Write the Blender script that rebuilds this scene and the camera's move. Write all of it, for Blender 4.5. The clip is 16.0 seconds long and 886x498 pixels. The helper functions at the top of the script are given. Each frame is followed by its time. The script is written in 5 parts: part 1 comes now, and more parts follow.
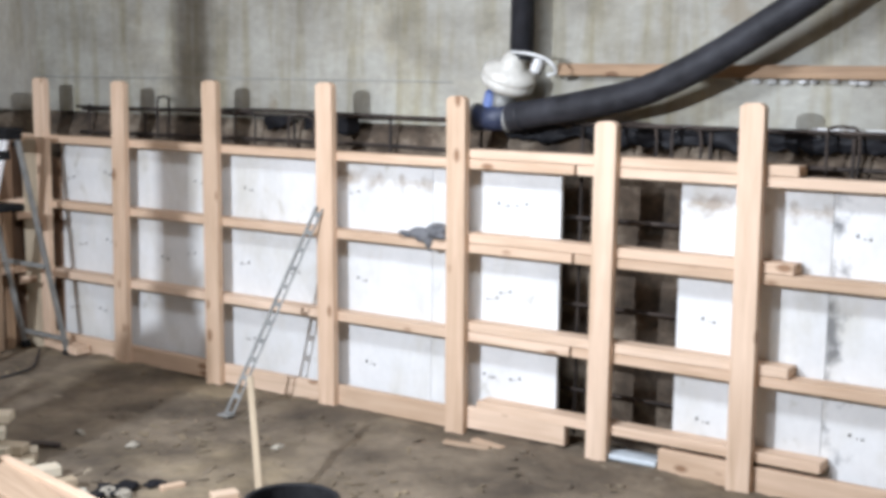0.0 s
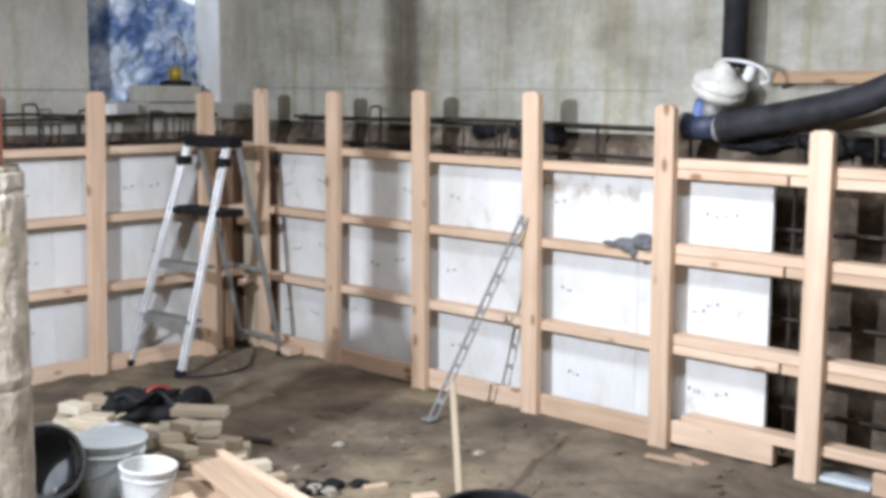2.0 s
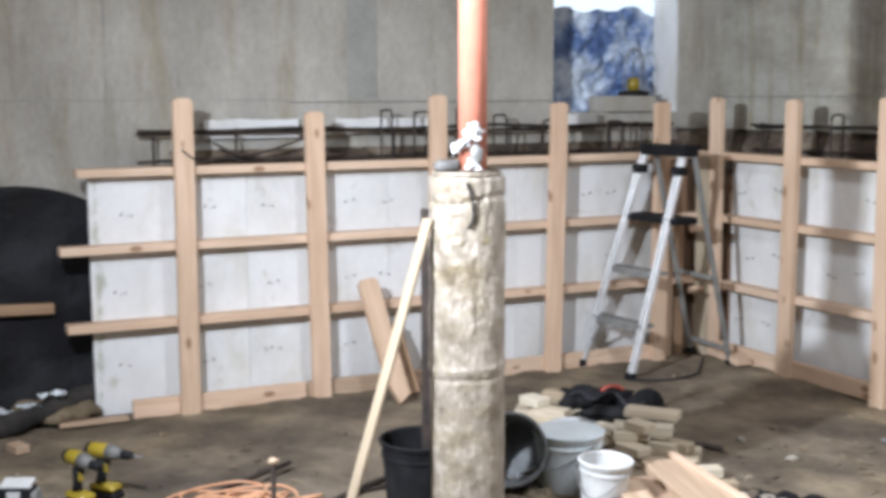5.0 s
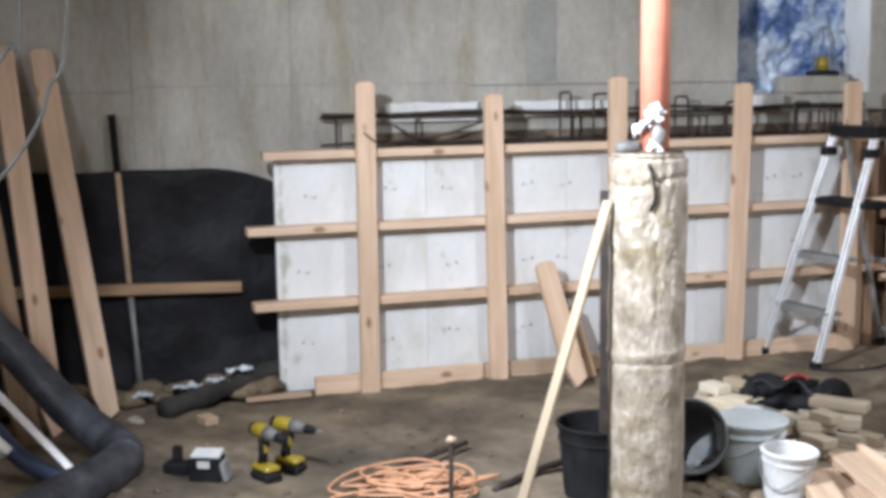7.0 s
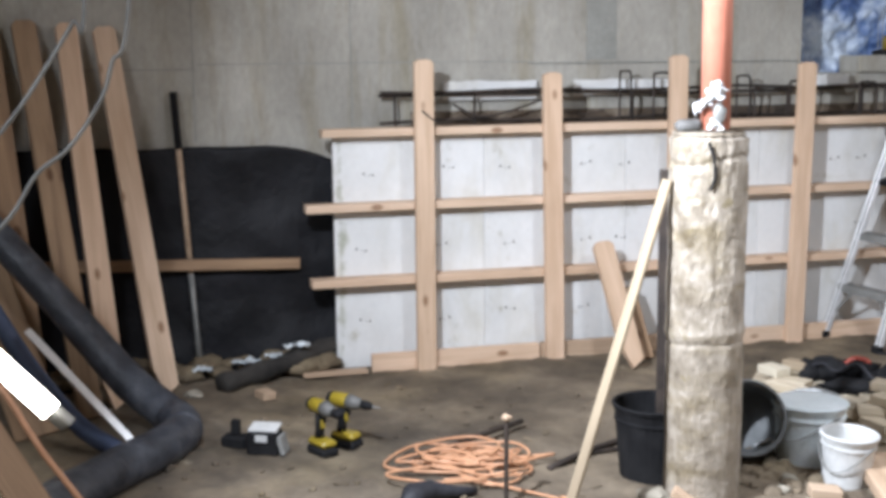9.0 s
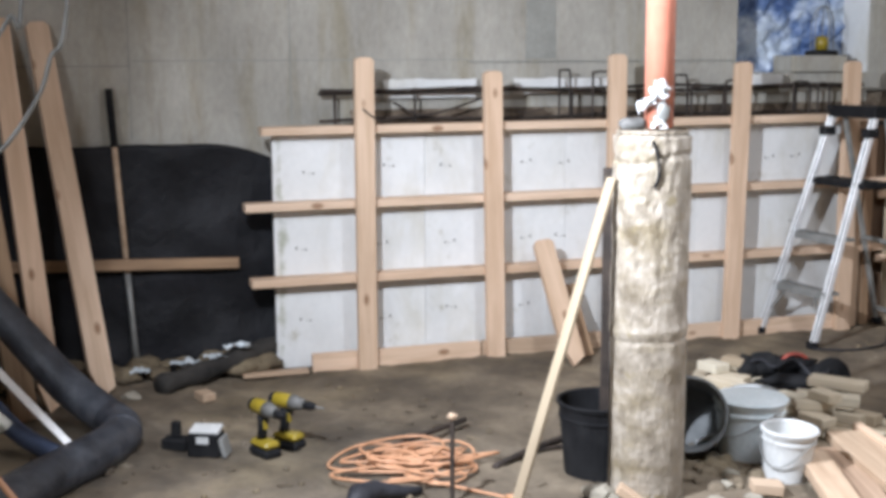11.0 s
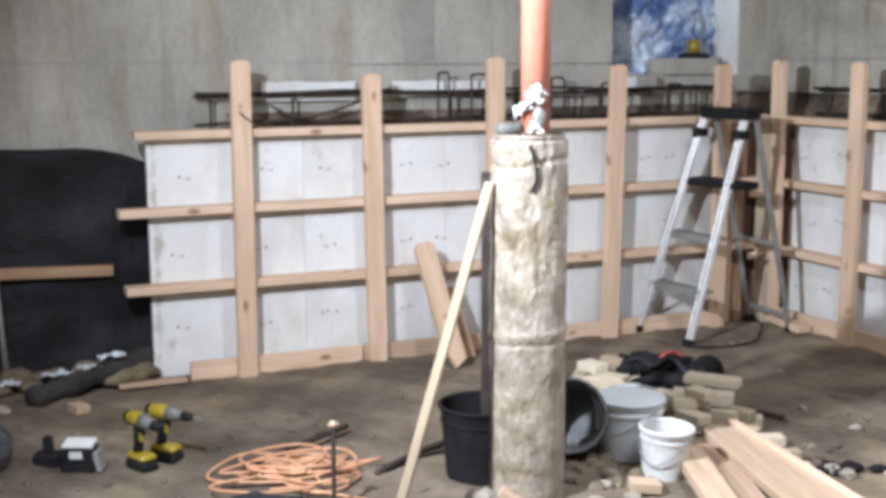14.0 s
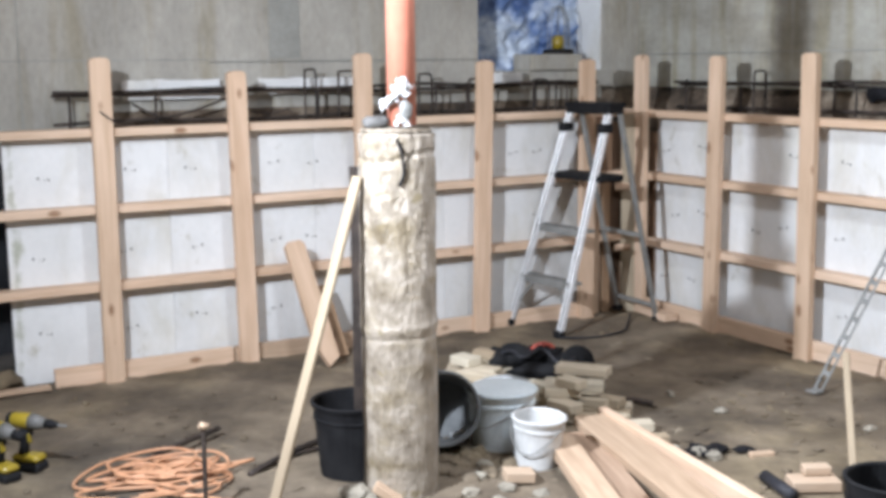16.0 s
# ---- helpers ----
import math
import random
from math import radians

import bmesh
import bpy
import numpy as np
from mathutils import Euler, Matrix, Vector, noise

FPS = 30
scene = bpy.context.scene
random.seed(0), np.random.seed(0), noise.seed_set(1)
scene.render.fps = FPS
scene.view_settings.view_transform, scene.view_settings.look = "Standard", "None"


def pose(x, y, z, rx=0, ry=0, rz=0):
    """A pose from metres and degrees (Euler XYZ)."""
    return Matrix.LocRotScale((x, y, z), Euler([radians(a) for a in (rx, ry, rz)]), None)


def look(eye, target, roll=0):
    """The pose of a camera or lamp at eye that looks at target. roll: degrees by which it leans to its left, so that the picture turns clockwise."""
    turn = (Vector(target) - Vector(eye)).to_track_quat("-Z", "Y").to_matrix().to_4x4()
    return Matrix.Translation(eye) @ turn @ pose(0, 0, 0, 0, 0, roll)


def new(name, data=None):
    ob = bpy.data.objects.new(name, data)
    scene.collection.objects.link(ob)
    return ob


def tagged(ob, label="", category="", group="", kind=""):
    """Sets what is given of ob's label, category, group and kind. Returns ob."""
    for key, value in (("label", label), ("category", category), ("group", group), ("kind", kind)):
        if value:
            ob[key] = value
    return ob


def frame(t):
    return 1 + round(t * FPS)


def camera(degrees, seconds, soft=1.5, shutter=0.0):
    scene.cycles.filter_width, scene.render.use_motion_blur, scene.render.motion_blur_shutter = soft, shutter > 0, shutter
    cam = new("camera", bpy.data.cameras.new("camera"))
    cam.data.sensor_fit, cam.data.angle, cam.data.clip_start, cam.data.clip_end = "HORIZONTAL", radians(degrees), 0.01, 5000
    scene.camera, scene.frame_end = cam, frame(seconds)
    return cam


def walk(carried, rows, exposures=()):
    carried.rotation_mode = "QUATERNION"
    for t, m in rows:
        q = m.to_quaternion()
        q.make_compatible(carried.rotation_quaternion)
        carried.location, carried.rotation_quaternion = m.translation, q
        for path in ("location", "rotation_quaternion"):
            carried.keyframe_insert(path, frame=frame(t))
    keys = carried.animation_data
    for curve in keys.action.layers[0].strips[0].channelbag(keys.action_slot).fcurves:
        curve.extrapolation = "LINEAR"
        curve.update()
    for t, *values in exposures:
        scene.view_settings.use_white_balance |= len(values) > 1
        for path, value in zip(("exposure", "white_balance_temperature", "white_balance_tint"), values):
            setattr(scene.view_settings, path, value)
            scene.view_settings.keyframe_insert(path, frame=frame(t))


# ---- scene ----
cam = camera(40.0, 16.0, soft=4.0, shutter=0.5)
PATH = [
    (0, (5.381, -4.096, 1.439), (4.27, -2.457, 1.163), 0.8),
    (0.5, (5.373, -4.099, 1.429), (4.207, -2.498, 1.152), 0.9),
    (1, (5.379, -4.104, 1.437), (4.148, -2.553, 1.156), 0.5),
    (1.5, (5.379, -4.122, 1.437), (4.075, -2.63, 1.167), 0.5),
    (2, (5.394, -4.088, 1.436), (4.017, -2.662, 1.172), 0.5),
    (2.5, (5.397, -4.124, 1.445), (3.973, -2.743, 1.188), 0.5),
    (3, (5.401, -4.123, 1.436), (3.904, -2.823, 1.174), 0.0),
    (3.5, (5.399, -4.152, 1.425), (3.836, -2.931, 1.167), 0.0),
    (4, (5.397, -4.174, 1.435), (3.75, -3.071, 1.165), 0.1),
    (4.5, (5.417, -4.182, 1.434), (3.689, -3.208, 1.172), -0.2),
    (5, (5.421, -4.222, 1.435), (3.632, -3.365, 1.185), -0.2),
    (7.5, (5.415, -4.24, 1.42), (3.514, -3.688, 1.131), -0.8),
    (8, (5.415, -4.256, 1.416), (3.508, -3.735, 1.113), -0.7),
    (9.25, (5.418, -4.23, 1.418), (3.504, -3.734, 1.115), -0.6),
    (10.5, (5.386, -4.269, 1.439), (3.492, -3.713, 1.115), -0.4),
    (11, (5.388, -4.269, 1.413), (3.507, -3.665, 1.107), -0.3),
    (11.5, (5.375, -4.278, 1.417), (3.497, -3.668, 1.101), 0.0),
    (12, (5.368, -4.283, 1.405), (3.504, -3.628, 1.089), -0.5),
    (12.5, (5.37, -4.273, 1.395), (3.505, -3.623, 1.08), -0.5),
    (13, (5.379, -4.247, 1.422), (3.528, -3.551, 1.119), -0.2),
    (13.5, (5.382, -4.247, 1.419), (3.546, -3.514, 1.118), -0.4),
    (14, (5.369, -4.244, 1.429), (3.554, -3.462, 1.121), -0.2),
    (14.5, (5.354, -4.254, 1.406), (3.562, -3.413, 1.12), -0.4),
    (15, (5.369, -4.248, 1.414), (3.598, -3.365, 1.119), -1.2),
    (15.5, (5.38, -4.209, 1.429), (3.629, -3.289, 1.128), -0.7),
    (16, (5.366, -4.226, 1.404), (3.643, -3.259, 1.097), -0.6),
]
walk(cam, [(t, look(eye, target, roll)) for t, eye, target, roll in PATH])


# ---- light ----
world = bpy.data.worlds.new("world")
scene.world = world
world.use_nodes = True
world.node_tree.nodes["Background"].inputs[0].default_value = (0.75, 0.87, 1.0, 1)
world.node_tree.nodes["Background"].inputs[1].default_value = 1.3


def area_lamp(name, m, sx, sy, watts, colour, spread=180):
    data = bpy.data.lights.new(name, "AREA")
    data.shape, data.size, data.size_y, data.energy, data.color = "RECTANGLE", sx, sy, watts, colour
    data.spread = math.radians(spread)
    ob = new(name, data)
    ob.matrix_world = m
    return tagged(ob, kind="structure")


LAMP, LAMP_AIM = (2.56, -4.10, 1.90), (2.35, -0.2, 0.80)
area_lamp("work_light_glow", look(LAMP, LAMP_AIM), 0.06, 0.06, 168, (0.885, 0.965, 1.11), 172)
# two unseen fill lamps, added to lift the general light
FILL_POSES = (look((3.4, -1.8, 2.62), (3.3, -1.5, 0.0)), look((3.4, -6.0, 2.62), (3.0, -5.4, 0.0)))
for m, watts in zip(FILL_POSES, (82, 60)):
    area_lamp("ceiling_strip_glow", m, 1.2, 0.3, watts, (0.885, 0.965, 1.11))

# ---- materials ----


def material(name, rough=0.7, metal=0.0):
    m = bpy.data.materials.new(name)
    m.use_nodes = True
    b = m.node_tree.nodes["Principled BSDF"]
    b.inputs["Roughness"].default_value, b.inputs["Metallic"].default_value = rough, metal
    return m, m.node_tree.nodes, m.node_tree.links, b


def ramp(nodes, links, source, stops):
    r = nodes.new("ShaderNodeValToRGB")
    while len(r.color_ramp.elements) < len(stops):
        r.color_ramp.elements.new(0.5)
    for e, (p, c) in zip(r.color_ramp.elements, stops):
        e.position, e.color = p, (*c, 1)
    links.new(source, r.inputs[0])
    return r.outputs[0]


def noise_of(nodes, links, scale, detail=6.0, stretch=(1, 1, 1), rough=0.6, distortion=0.0):
    co, mp, nz = nodes.new("ShaderNodeTexCoord"), nodes.new("ShaderNodeMapping"), nodes.new("ShaderNodeTexNoise")
    mp.inputs["Scale"].default_value = stretch
    nz.inputs["Scale"].default_value, nz.inputs["Detail"].default_value = scale, detail
    nz.inputs["Roughness"].default_value, nz.inputs["Distortion"].default_value = rough, distortion
    links.new(co.outputs["Object"], mp.inputs[0])
    links.new(mp.outputs[0], nz.inputs["Vector"])
    return nz.outputs["Fac"], mp


def mix(nodes, links, kind, fac, a, b):
    x = nodes.new("ShaderNodeMixRGB")
    x.blend_type = kind
    for s, v in zip(x.inputs, (fac, a, b)):
        if hasattr(v, "is_linked"):
            links.new(v, s)
        else:
            s.default_value = v if not isinstance(v, tuple) else (*v, 1)
    return x.outputs[0]


def bump(nodes, links, bsdf, source, strength, distance=0.01):
    n = nodes.new("ShaderNodeBump")
    n.inputs["Strength"].default_value, n.inputs["Distance"].default_value = strength, distance
    links.new(source, n.inputs["Height"])
    links.new(n.outputs[0], bsdf.inputs["Normal"])


def surface(name, stops, scale=4.0, rough=0.8, metal=0.0, stretch=(1, 1, 1), fine=60.0, relief=0.3, spots=None, vary=0.0, gloss=0.5, grained=0.6):
    """Two scales of noise in colour, a fine relief, and optionally dark spots (scale, threshold, colour) and a change from piece to piece."""
    m, nodes, links, b = material(name, rough, metal)
    b.inputs["Specular IOR Level"].default_value = gloss
    big, mp = noise_of(nodes, links, scale, 8, stretch)
    small, mp2 = noise_of(nodes, links, fine, 4, stretch)
    col = ramp(nodes, links, big, stops)
    grain = ramp(nodes, links, small, [(0.3, (0.72, 0.72, 0.72)), (0.7, (1.0, 1.0, 1.0))])
    col = mix(nodes, links, "MULTIPLY", grained, col, grain)
    if spots:
        s, _ = noise_of(nodes, links, spots[0], 5)
        f = ramp(nodes, links, s, [(spots[1], (0, 0, 0)), (spots[1] + 0.06, (1, 1, 1))])
        col = mix(nodes, links, "MIX", f, col, spots[2])
    if vary:
        info = nodes.new("ShaderNodeObjectInfo")
        r = ramp(nodes, links, info.outputs["Random"], [(0, (1 - vary,) * 3), (1, (1, 1, 1))])
        col = mix(nodes, links, "MULTIPLY", 1.0, col, r)
        for p in (mp, mp2):
            v = nodes.new("ShaderNodeVectorMath")
            v.operation = "SCALE"
            v.inputs[0].default_value = (7, 11, 5)
            links.new(info.outputs["Random"], v.inputs["Scale"])
            links.new(v.outputs[0], p.inputs["Location"])
    links.new(col, b.inputs["Base Color"])
    bump(nodes, links, b, small, relief)
    return m


def lumber(name, light, dark, knots=True):
    m, nodes, links, b = material(name, 0.75)
    grain, mp = noise_of(nodes, links, 16, 6, (0.12, 1.6, 1.6), 0.6, 0.6)
    col = ramp(nodes, links, grain, [(0.3, dark), (0.65, light)])
    blot, mp2 = noise_of(nodes, links, 2.5, 4, (0.6, 1, 1))
    col = mix(nodes, links, "MULTIPLY", 0.55, col, ramp(nodes, links, blot, [(0.3, (0.68, 0.64, 0.58)), (0.65, (1, 1, 1))]))
    info = nodes.new("ShaderNodeObjectInfo")
    if knots:
        vo, co = nodes.new("ShaderNodeTexVoronoi"), nodes.new("ShaderNodeTexCoord")
        mp3 = nodes.new("ShaderNodeMapping")
        mp3.inputs["Scale"].default_value = (4.5, 9, 9)
        links.new(co.outputs["Object"], mp3.inputs[0])
        links.new(mp3.outputs[0], vo.inputs["Vector"])
        vo.inputs["Scale"].default_value = 1.0
        k = ramp(nodes, links, vo.outputs["Distance"], [(0.09, (0.34, 0.22, 0.13)), (0.17, (1, 1, 1))])
        col = mix(nodes, links, "MULTIPLY", 0.8, col, k)
        maps = (mp, mp2, mp3)
    else:
        maps = (mp, mp2)
    for p in maps:
        v = nodes.new("ShaderNodeVectorMath")
        v.operation = "SCALE"
        v.inputs[0].default_value = (13, 7, 9)
        links.new(info.outputs["Random"], v.inputs["Scale"])
        links.new(v.outputs[0], p.inputs["Location"])
    tone = ramp(nodes, links, info.outputs["Random"], [(0, (0.84, 0.81, 0.77)), (0.5, (1, 0.95, 0.91)), (1, (1, 1, 1))])
    col = mix(nodes, links, "MULTIPLY", 1.0, col, tone)
    links.new(col, b.inputs["Base Color"])
    bump(nodes, links, b, grain, 0.25, 0.004)
    return m


PINE = lumber("pine_lumber", (0.735, 0.56, 0.42), (0.57, 0.41, 0.285))
OLD_PINE = lumber("dirty_pine_lumber", (0.40, 0.27, 0.165), (0.22, 0.14, 0.085))


def dark_patches(m, spots):
    """Within each spot the earth colour is darker, with a ragged edge."""
    nodes, links = m.node_tree.nodes, m.node_tree.links
    bs = nodes["Principled BSDF"]
    col = bs.inputs["Base Color"].links[0].from_socket
    co = nodes.new("ShaderNodeTexCoord")
    ragged, _ = noise_of(nodes, links, 3.5, 6)
    for x, y, z, wide in spots:
        d, s, a = nodes.new("ShaderNodeVectorMath"), nodes.new("ShaderNodeMath"), nodes.new("ShaderNodeMath")
        d.operation, s.operation, a.operation = "DISTANCE", "DIVIDE", "ADD"
        d.inputs[1].default_value = (x, y, z)
        links.new(co.outputs["Object"], d.inputs[0])
        links.new(d.outputs["Value"], s.inputs[0])
        s.inputs[1].default_value = 2 * wide
        links.new(s.outputs[0], a.inputs[0])
        links.new(ragged, a.inputs[1])
        patch_tone = ramp(nodes, links, a.outputs[0], [(0.72, (0.74, 0.75, 0.78)), (0.98, (1, 1, 1))])
        col = mix(nodes, links, "MULTIPLY", 1.0, col, patch_tone)
    links.new(col, bs.inputs["Base Color"])
    return m


def streaked(m, colour, scale, stretch, lo, hi):
    """Runs of dirt or efflorescence over a surface."""
    nodes, links = m.node_tree.nodes, m.node_tree.links
    bs = nodes["Principled BSDF"]
    col = bs.inputs["Base Color"].links[0].from_socket
    runs, mp = noise_of(nodes, links, scale, 7, stretch, 0.65, 0.3)
    info, v = nodes.new("ShaderNodeObjectInfo"), nodes.new("ShaderNodeVectorMath")
    v.operation = "SCALE"
    v.inputs[0].default_value = (17, 9, 23)
    links.new(info.outputs["Random"], v.inputs["Scale"])
    links.new(v.outputs[0], mp.inputs["Location"])
    f = ramp(nodes, links, runs, [(lo, (1, 1, 1)), (hi, colour)])
    links.new(mix(nodes, links, "MULTIPLY", 1.0, col, f), bs.inputs["Base Color"])
    return m


CUT_PINE = lumber("cut_pine_lumber", (0.56, 0.43, 0.315), (0.40, 0.29, 0.2), False)
STAINED_PINE = lumber("stained_pine_lumber", (0.46, 0.33, 0.235), (0.25, 0.165, 0.11), True)
SCRAP_PINE = lumber("dusty_scrap_pine", (0.42, 0.35, 0.25), (0.30, 0.24, 0.165), False)
CONCRETE = surface("foundation_concrete", [(0.25, (0.262, 0.245, 0.212)), (0.5, (0.392, 0.372, 0.325)), (0.75, (0.535, 0.505, 0.445))], 1.4, 0.9, 0, (1.4, 1.4, 0.8), 30, 0.25, (3.0, 0.68, (0.26, 0.25, 0.22)))
STAINED_CONCRETE = surface("stained_concrete", [(0.25, (0.17, 0.155, 0.125)), (0.45, (0.31, 0.295, 0.25)), (0.6, (0.39, 0.38, 0.33)), (0.78, (0.48, 0.47, 0.42))], 1.7, 0.9, 0, (1, 1, 1.5), 26, 0.3, (2.6, 0.66, (0.25, 0.22, 0.17)))
streaked(CONCRETE, (0.80, 0.76, 0.66), 2.2, (3.5, 3.5, 0.5), 0.48, 0.68)
streaked(STAINED_CONCRETE, (0.74, 0.69, 0.54), 2.4, (4.0, 4.0, 0.45), 0.46, 0.68)
streaked(STAINED_CONCRETE, (1.22, 1.2, 1.15), 1.3, (1.0, 1.0, 2.2), 0.52, 0.66)
EARTH = surface("damp_earth", [(0.28, (0.05, 0.037, 0.025)), (0.48, (0.135, 0.104, 0.071)), (0.7, (0.272, 0.216, 0.15))], 2.3, 0.95, 0, (1, 1, 1), 26, 1.0, (6.0, 0.66, (0.3, 0.25, 0.18)))
dark_patches(EARTH, ((1.3, -3.4, 0.0, 0.8), (0.9, -4.2, 0.0, 0.6)))
streaked(EARTH, (1.22, 1.21, 1.08), 1.1, (1, 1, 1), 0.46, 0.62)
BANK = surface("earth_bank", [(0.3, (0.03, 0.024, 0.018)), (0.5, (0.11, 0.08, 0.055)), (0.72, (0.34, 0.28, 0.21))], 5, 0.95, 0, (1, 1, 1), 40, 0.9)
FOAM = surface("white_form_sheet", [(0.3, (0.63, 0.63, 0.61)), (0.6, (0.75, 0.75, 0.735))], 3.0, 0.6, 0, (1, 1, 0.8), 40, 0.05, (4.2, 0.68, (0.56, 0.55, 0.5)), 0.06, 0.5, 0.2)

streaked(FOAM, (0.83, 0.80, 0.72), 2.6, (1.6, 1.6, 0.7), 0.50, 0.74)
streaked(FOAM, (0.66, 0.63, 0.54), 7.0, (1.0, 1.0, 0.8), 0.63, 0.76)


def stained(name, axis, centre, wide, colour):
    """The white sheet with mould or dirt gathered in one band of it."""
    m = FOAM.copy()
    m.name = name
    nodes, links = m.node_tree.nodes, m.node_tree.links
    b = nodes["Principled BSDF"]
    old = b.inputs["Base Color"].links[0].from_socket
    co, sep, sub, ab, rng = nodes.new("ShaderNodeTexCoord"), nodes.new("ShaderNodeSeparateXYZ"), nodes.new("ShaderNodeMath"), nodes.new("ShaderNodeMath"), nodes.new("ShaderNodeMapRange")
    links.new(co.outputs["Object"], sep.inputs[0])
    sub.operation, ab.operation = "SUBTRACT", "ABSOLUTE"
    sub.inputs[1].default_value = centre
    links.new(sep.outputs[axis], sub.inputs[0])
    links.new(sub.outputs[0], ab.inputs[0])
    for s, v in zip(("From Min", "From Max", "To Min", "To Max"), (0.0, wide, 0.17, -0.25)):
        rng.inputs[s].default_value = v
    links.new(ab.outputs[0], rng.inputs["Value"])
    n, _ = noise_of(nodes, links, 9, 7)
    add = nodes.new("ShaderNodeMath")
    links.new(n, add.inputs[0])
    links.new(rng.outputs[0], add.inputs[1])
    f = ramp(nodes, links, add.outputs[0], [(0.56, (0, 0, 0)), (0.74, (0.85, 0.85, 0.85))])
    links.new(mix(nodes, links, "MIX", f, old, colour), b.inputs["Base Color"])
    return m


MOULD = stained("mouldy_form_sheet", "X", -0.28, 0.16, (0.1, 0.1, 0.1))
SMUDGED = stained("smudged_form_sheet", "Z", 0.46, 0.12, (0.3, 0.24, 0.18))
EDGE_DIRT = stained("dirty_edge_form_sheet", "X", -0.33, 0.07, (0.32, 0.33, 0.24))
POLY = surface("black_plastic", [(0.3, (0.005, 0.005, 0.006)), (0.7, (0.014, 0.014, 0.017))], 6, 0.55, 0, (1, 1, 1), 16, 0.7, (18, 0.72, (0.04, 0.04, 0.045)), gloss=0.2)
RUST = surface("rebar_steel", [(0.3, (0.03, 0.026, 0.025)), (0.7, (0.10, 0.075, 0.06))], 9, 0.7, 0.5, (1, 1, 1), 90, 0.5)
TUBE = surface("plastic_wrapped_tube", [(0.28, (0.168, 0.136, 0.10)), (0.42, (0.27, 0.228, 0.178)), (0.55, (0.365, 0.314, 0.252)), (0.72, (0.49, 0.432, 0.366))], 15, 0.36, 0, (1.5, 1.5, 0.75), 42, 1.0, (13, 0.64, (0.24, 0.195, 0.12)), 0.0, 0.5)
streaked(TUBE, (0.74, 0.70, 0.58), 5.0, (1.0, 1.0, 2.6), 0.46, 0.64)
ORANGE_PIPE = surface("orange_pipe_plastic", [(0.3, (0.56, 0.19, 0.12)), (0.7, (0.72, 0.30, 0.21))], 3, 0.35, 0, (1, 1, 0.4), 60, 0.05)
ALUMINIUM = surface("aluminium", [(0.3, (0.68, 0.68, 0.68)), (0.7, (0.85, 0.85, 0.85))], 8, 0.38, 0.45, (1, 1, 0.2), 120, 0.1)
DULL_METAL = surface("dull_galvanised_metal", [(0.3, (0.2, 0.2, 0.19)), (0.7, (0.36, 0.36, 0.34))], 8, 0.6, 0.5, (1, 1, 1), 90, 0.2)
BLACK = surface("black_plastic_moulding", [(0.3, (0.006, 0.006, 0.007)), (0.7, (0.02, 0.02, 0.021))], 12, 0.75, 0, (1, 1, 1), 80, 0.15, gloss=0.15)
HOSE = surface("black_hose_rubber", [(0.3, (0.008, 0.008, 0.010)), (0.7, (0.034, 0.034, 0.04))], 9, 0.6, 0, (1, 1, 1), 30, 0.35, gloss=0.3)
WHITE_PLASTIC = surface("white_plastic", [(0.3, (0.5, 0.5, 0.485)), (0.7, (0.68, 0.68, 0.66))], 9, 0.4, 0, (1, 1, 1), 60, 0.08, (14, 0.66, (0.42, 0.4, 0.36)))
GREY_PLASTIC = surface("grey_plastic", [(0.3, (0.54, 0.59, 0.61)), (0.7, (0.68, 0.73, 0.75))], 6, 0.45, 0, (1, 1, 1), 60, 0.08, (10, 0.66, (0.24, 0.23, 0.2)))
YELLOW = surface("yellow_tool_plastic", [(0.3, (0.20, 0.14, 0.012)), (0.7, (0.36, 0.265, 0.025))], 9, 0.4, 0, (1, 1, 1), 60, 0.1)
GREY_HOSE = surface("grey_hose_rubber", [(0.3, (0.016, 0.018, 0.024)), (0.52, (0.045, 0.05, 0.062)), (0.72, (0.10, 0.108, 0.125))], 8, 0.45, 0, (1, 1, 1), 20, 1.0)
CORD_ORANGE = surface("orange_cord", [(0.3, (0.46, 0.215, 0.105)), (0.7, (0.62, 0.345, 0.2))], 5, 0.5, 0, (1, 1, 1), 50, 0.05)
STONE = surface("broken_stone", [(0.3, (0.24, 0.21, 0.16)), (0.7, (0.46, 0.42, 0.34))], 9, 0.9, 0, (1, 1, 1), 50, 0.6, None, 0.35)
BLUE_TARP = surface("blue_tarpaulin", [(0.3, (0.03, 0.06, 0.17)), (0.45, (0.12, 0.2, 0.4)), (0.62, (0.6, 0.68, 0.78))], 5, 0.3, 0, (1, 1, 1), 24, 0.9)

# ---- building blocks ----


def empty(name, label, category, group="", m=None):
    ob = new(name)
    if m is not None:
        ob.matrix_world = m
    return tagged(ob, label, category, group)


def part(name, bm, mat, parent=None, label="", m=None, smooth=False):
    me = bpy.data.meshes.new(name)
    bmesh.ops.recalc_face_normals(bm, faces=bm.faces)
    bm.to_mesh(me)
    bm.free()
    if smooth:
        for p in me.polygons:
            p.use_smooth = True
    me.materials.append(mat)
    ob = new(name, me)
    if parent is not None:
        ob.parent = parent
    if m is not None:
        ob.matrix_basis = m
    return tagged(ob, label)


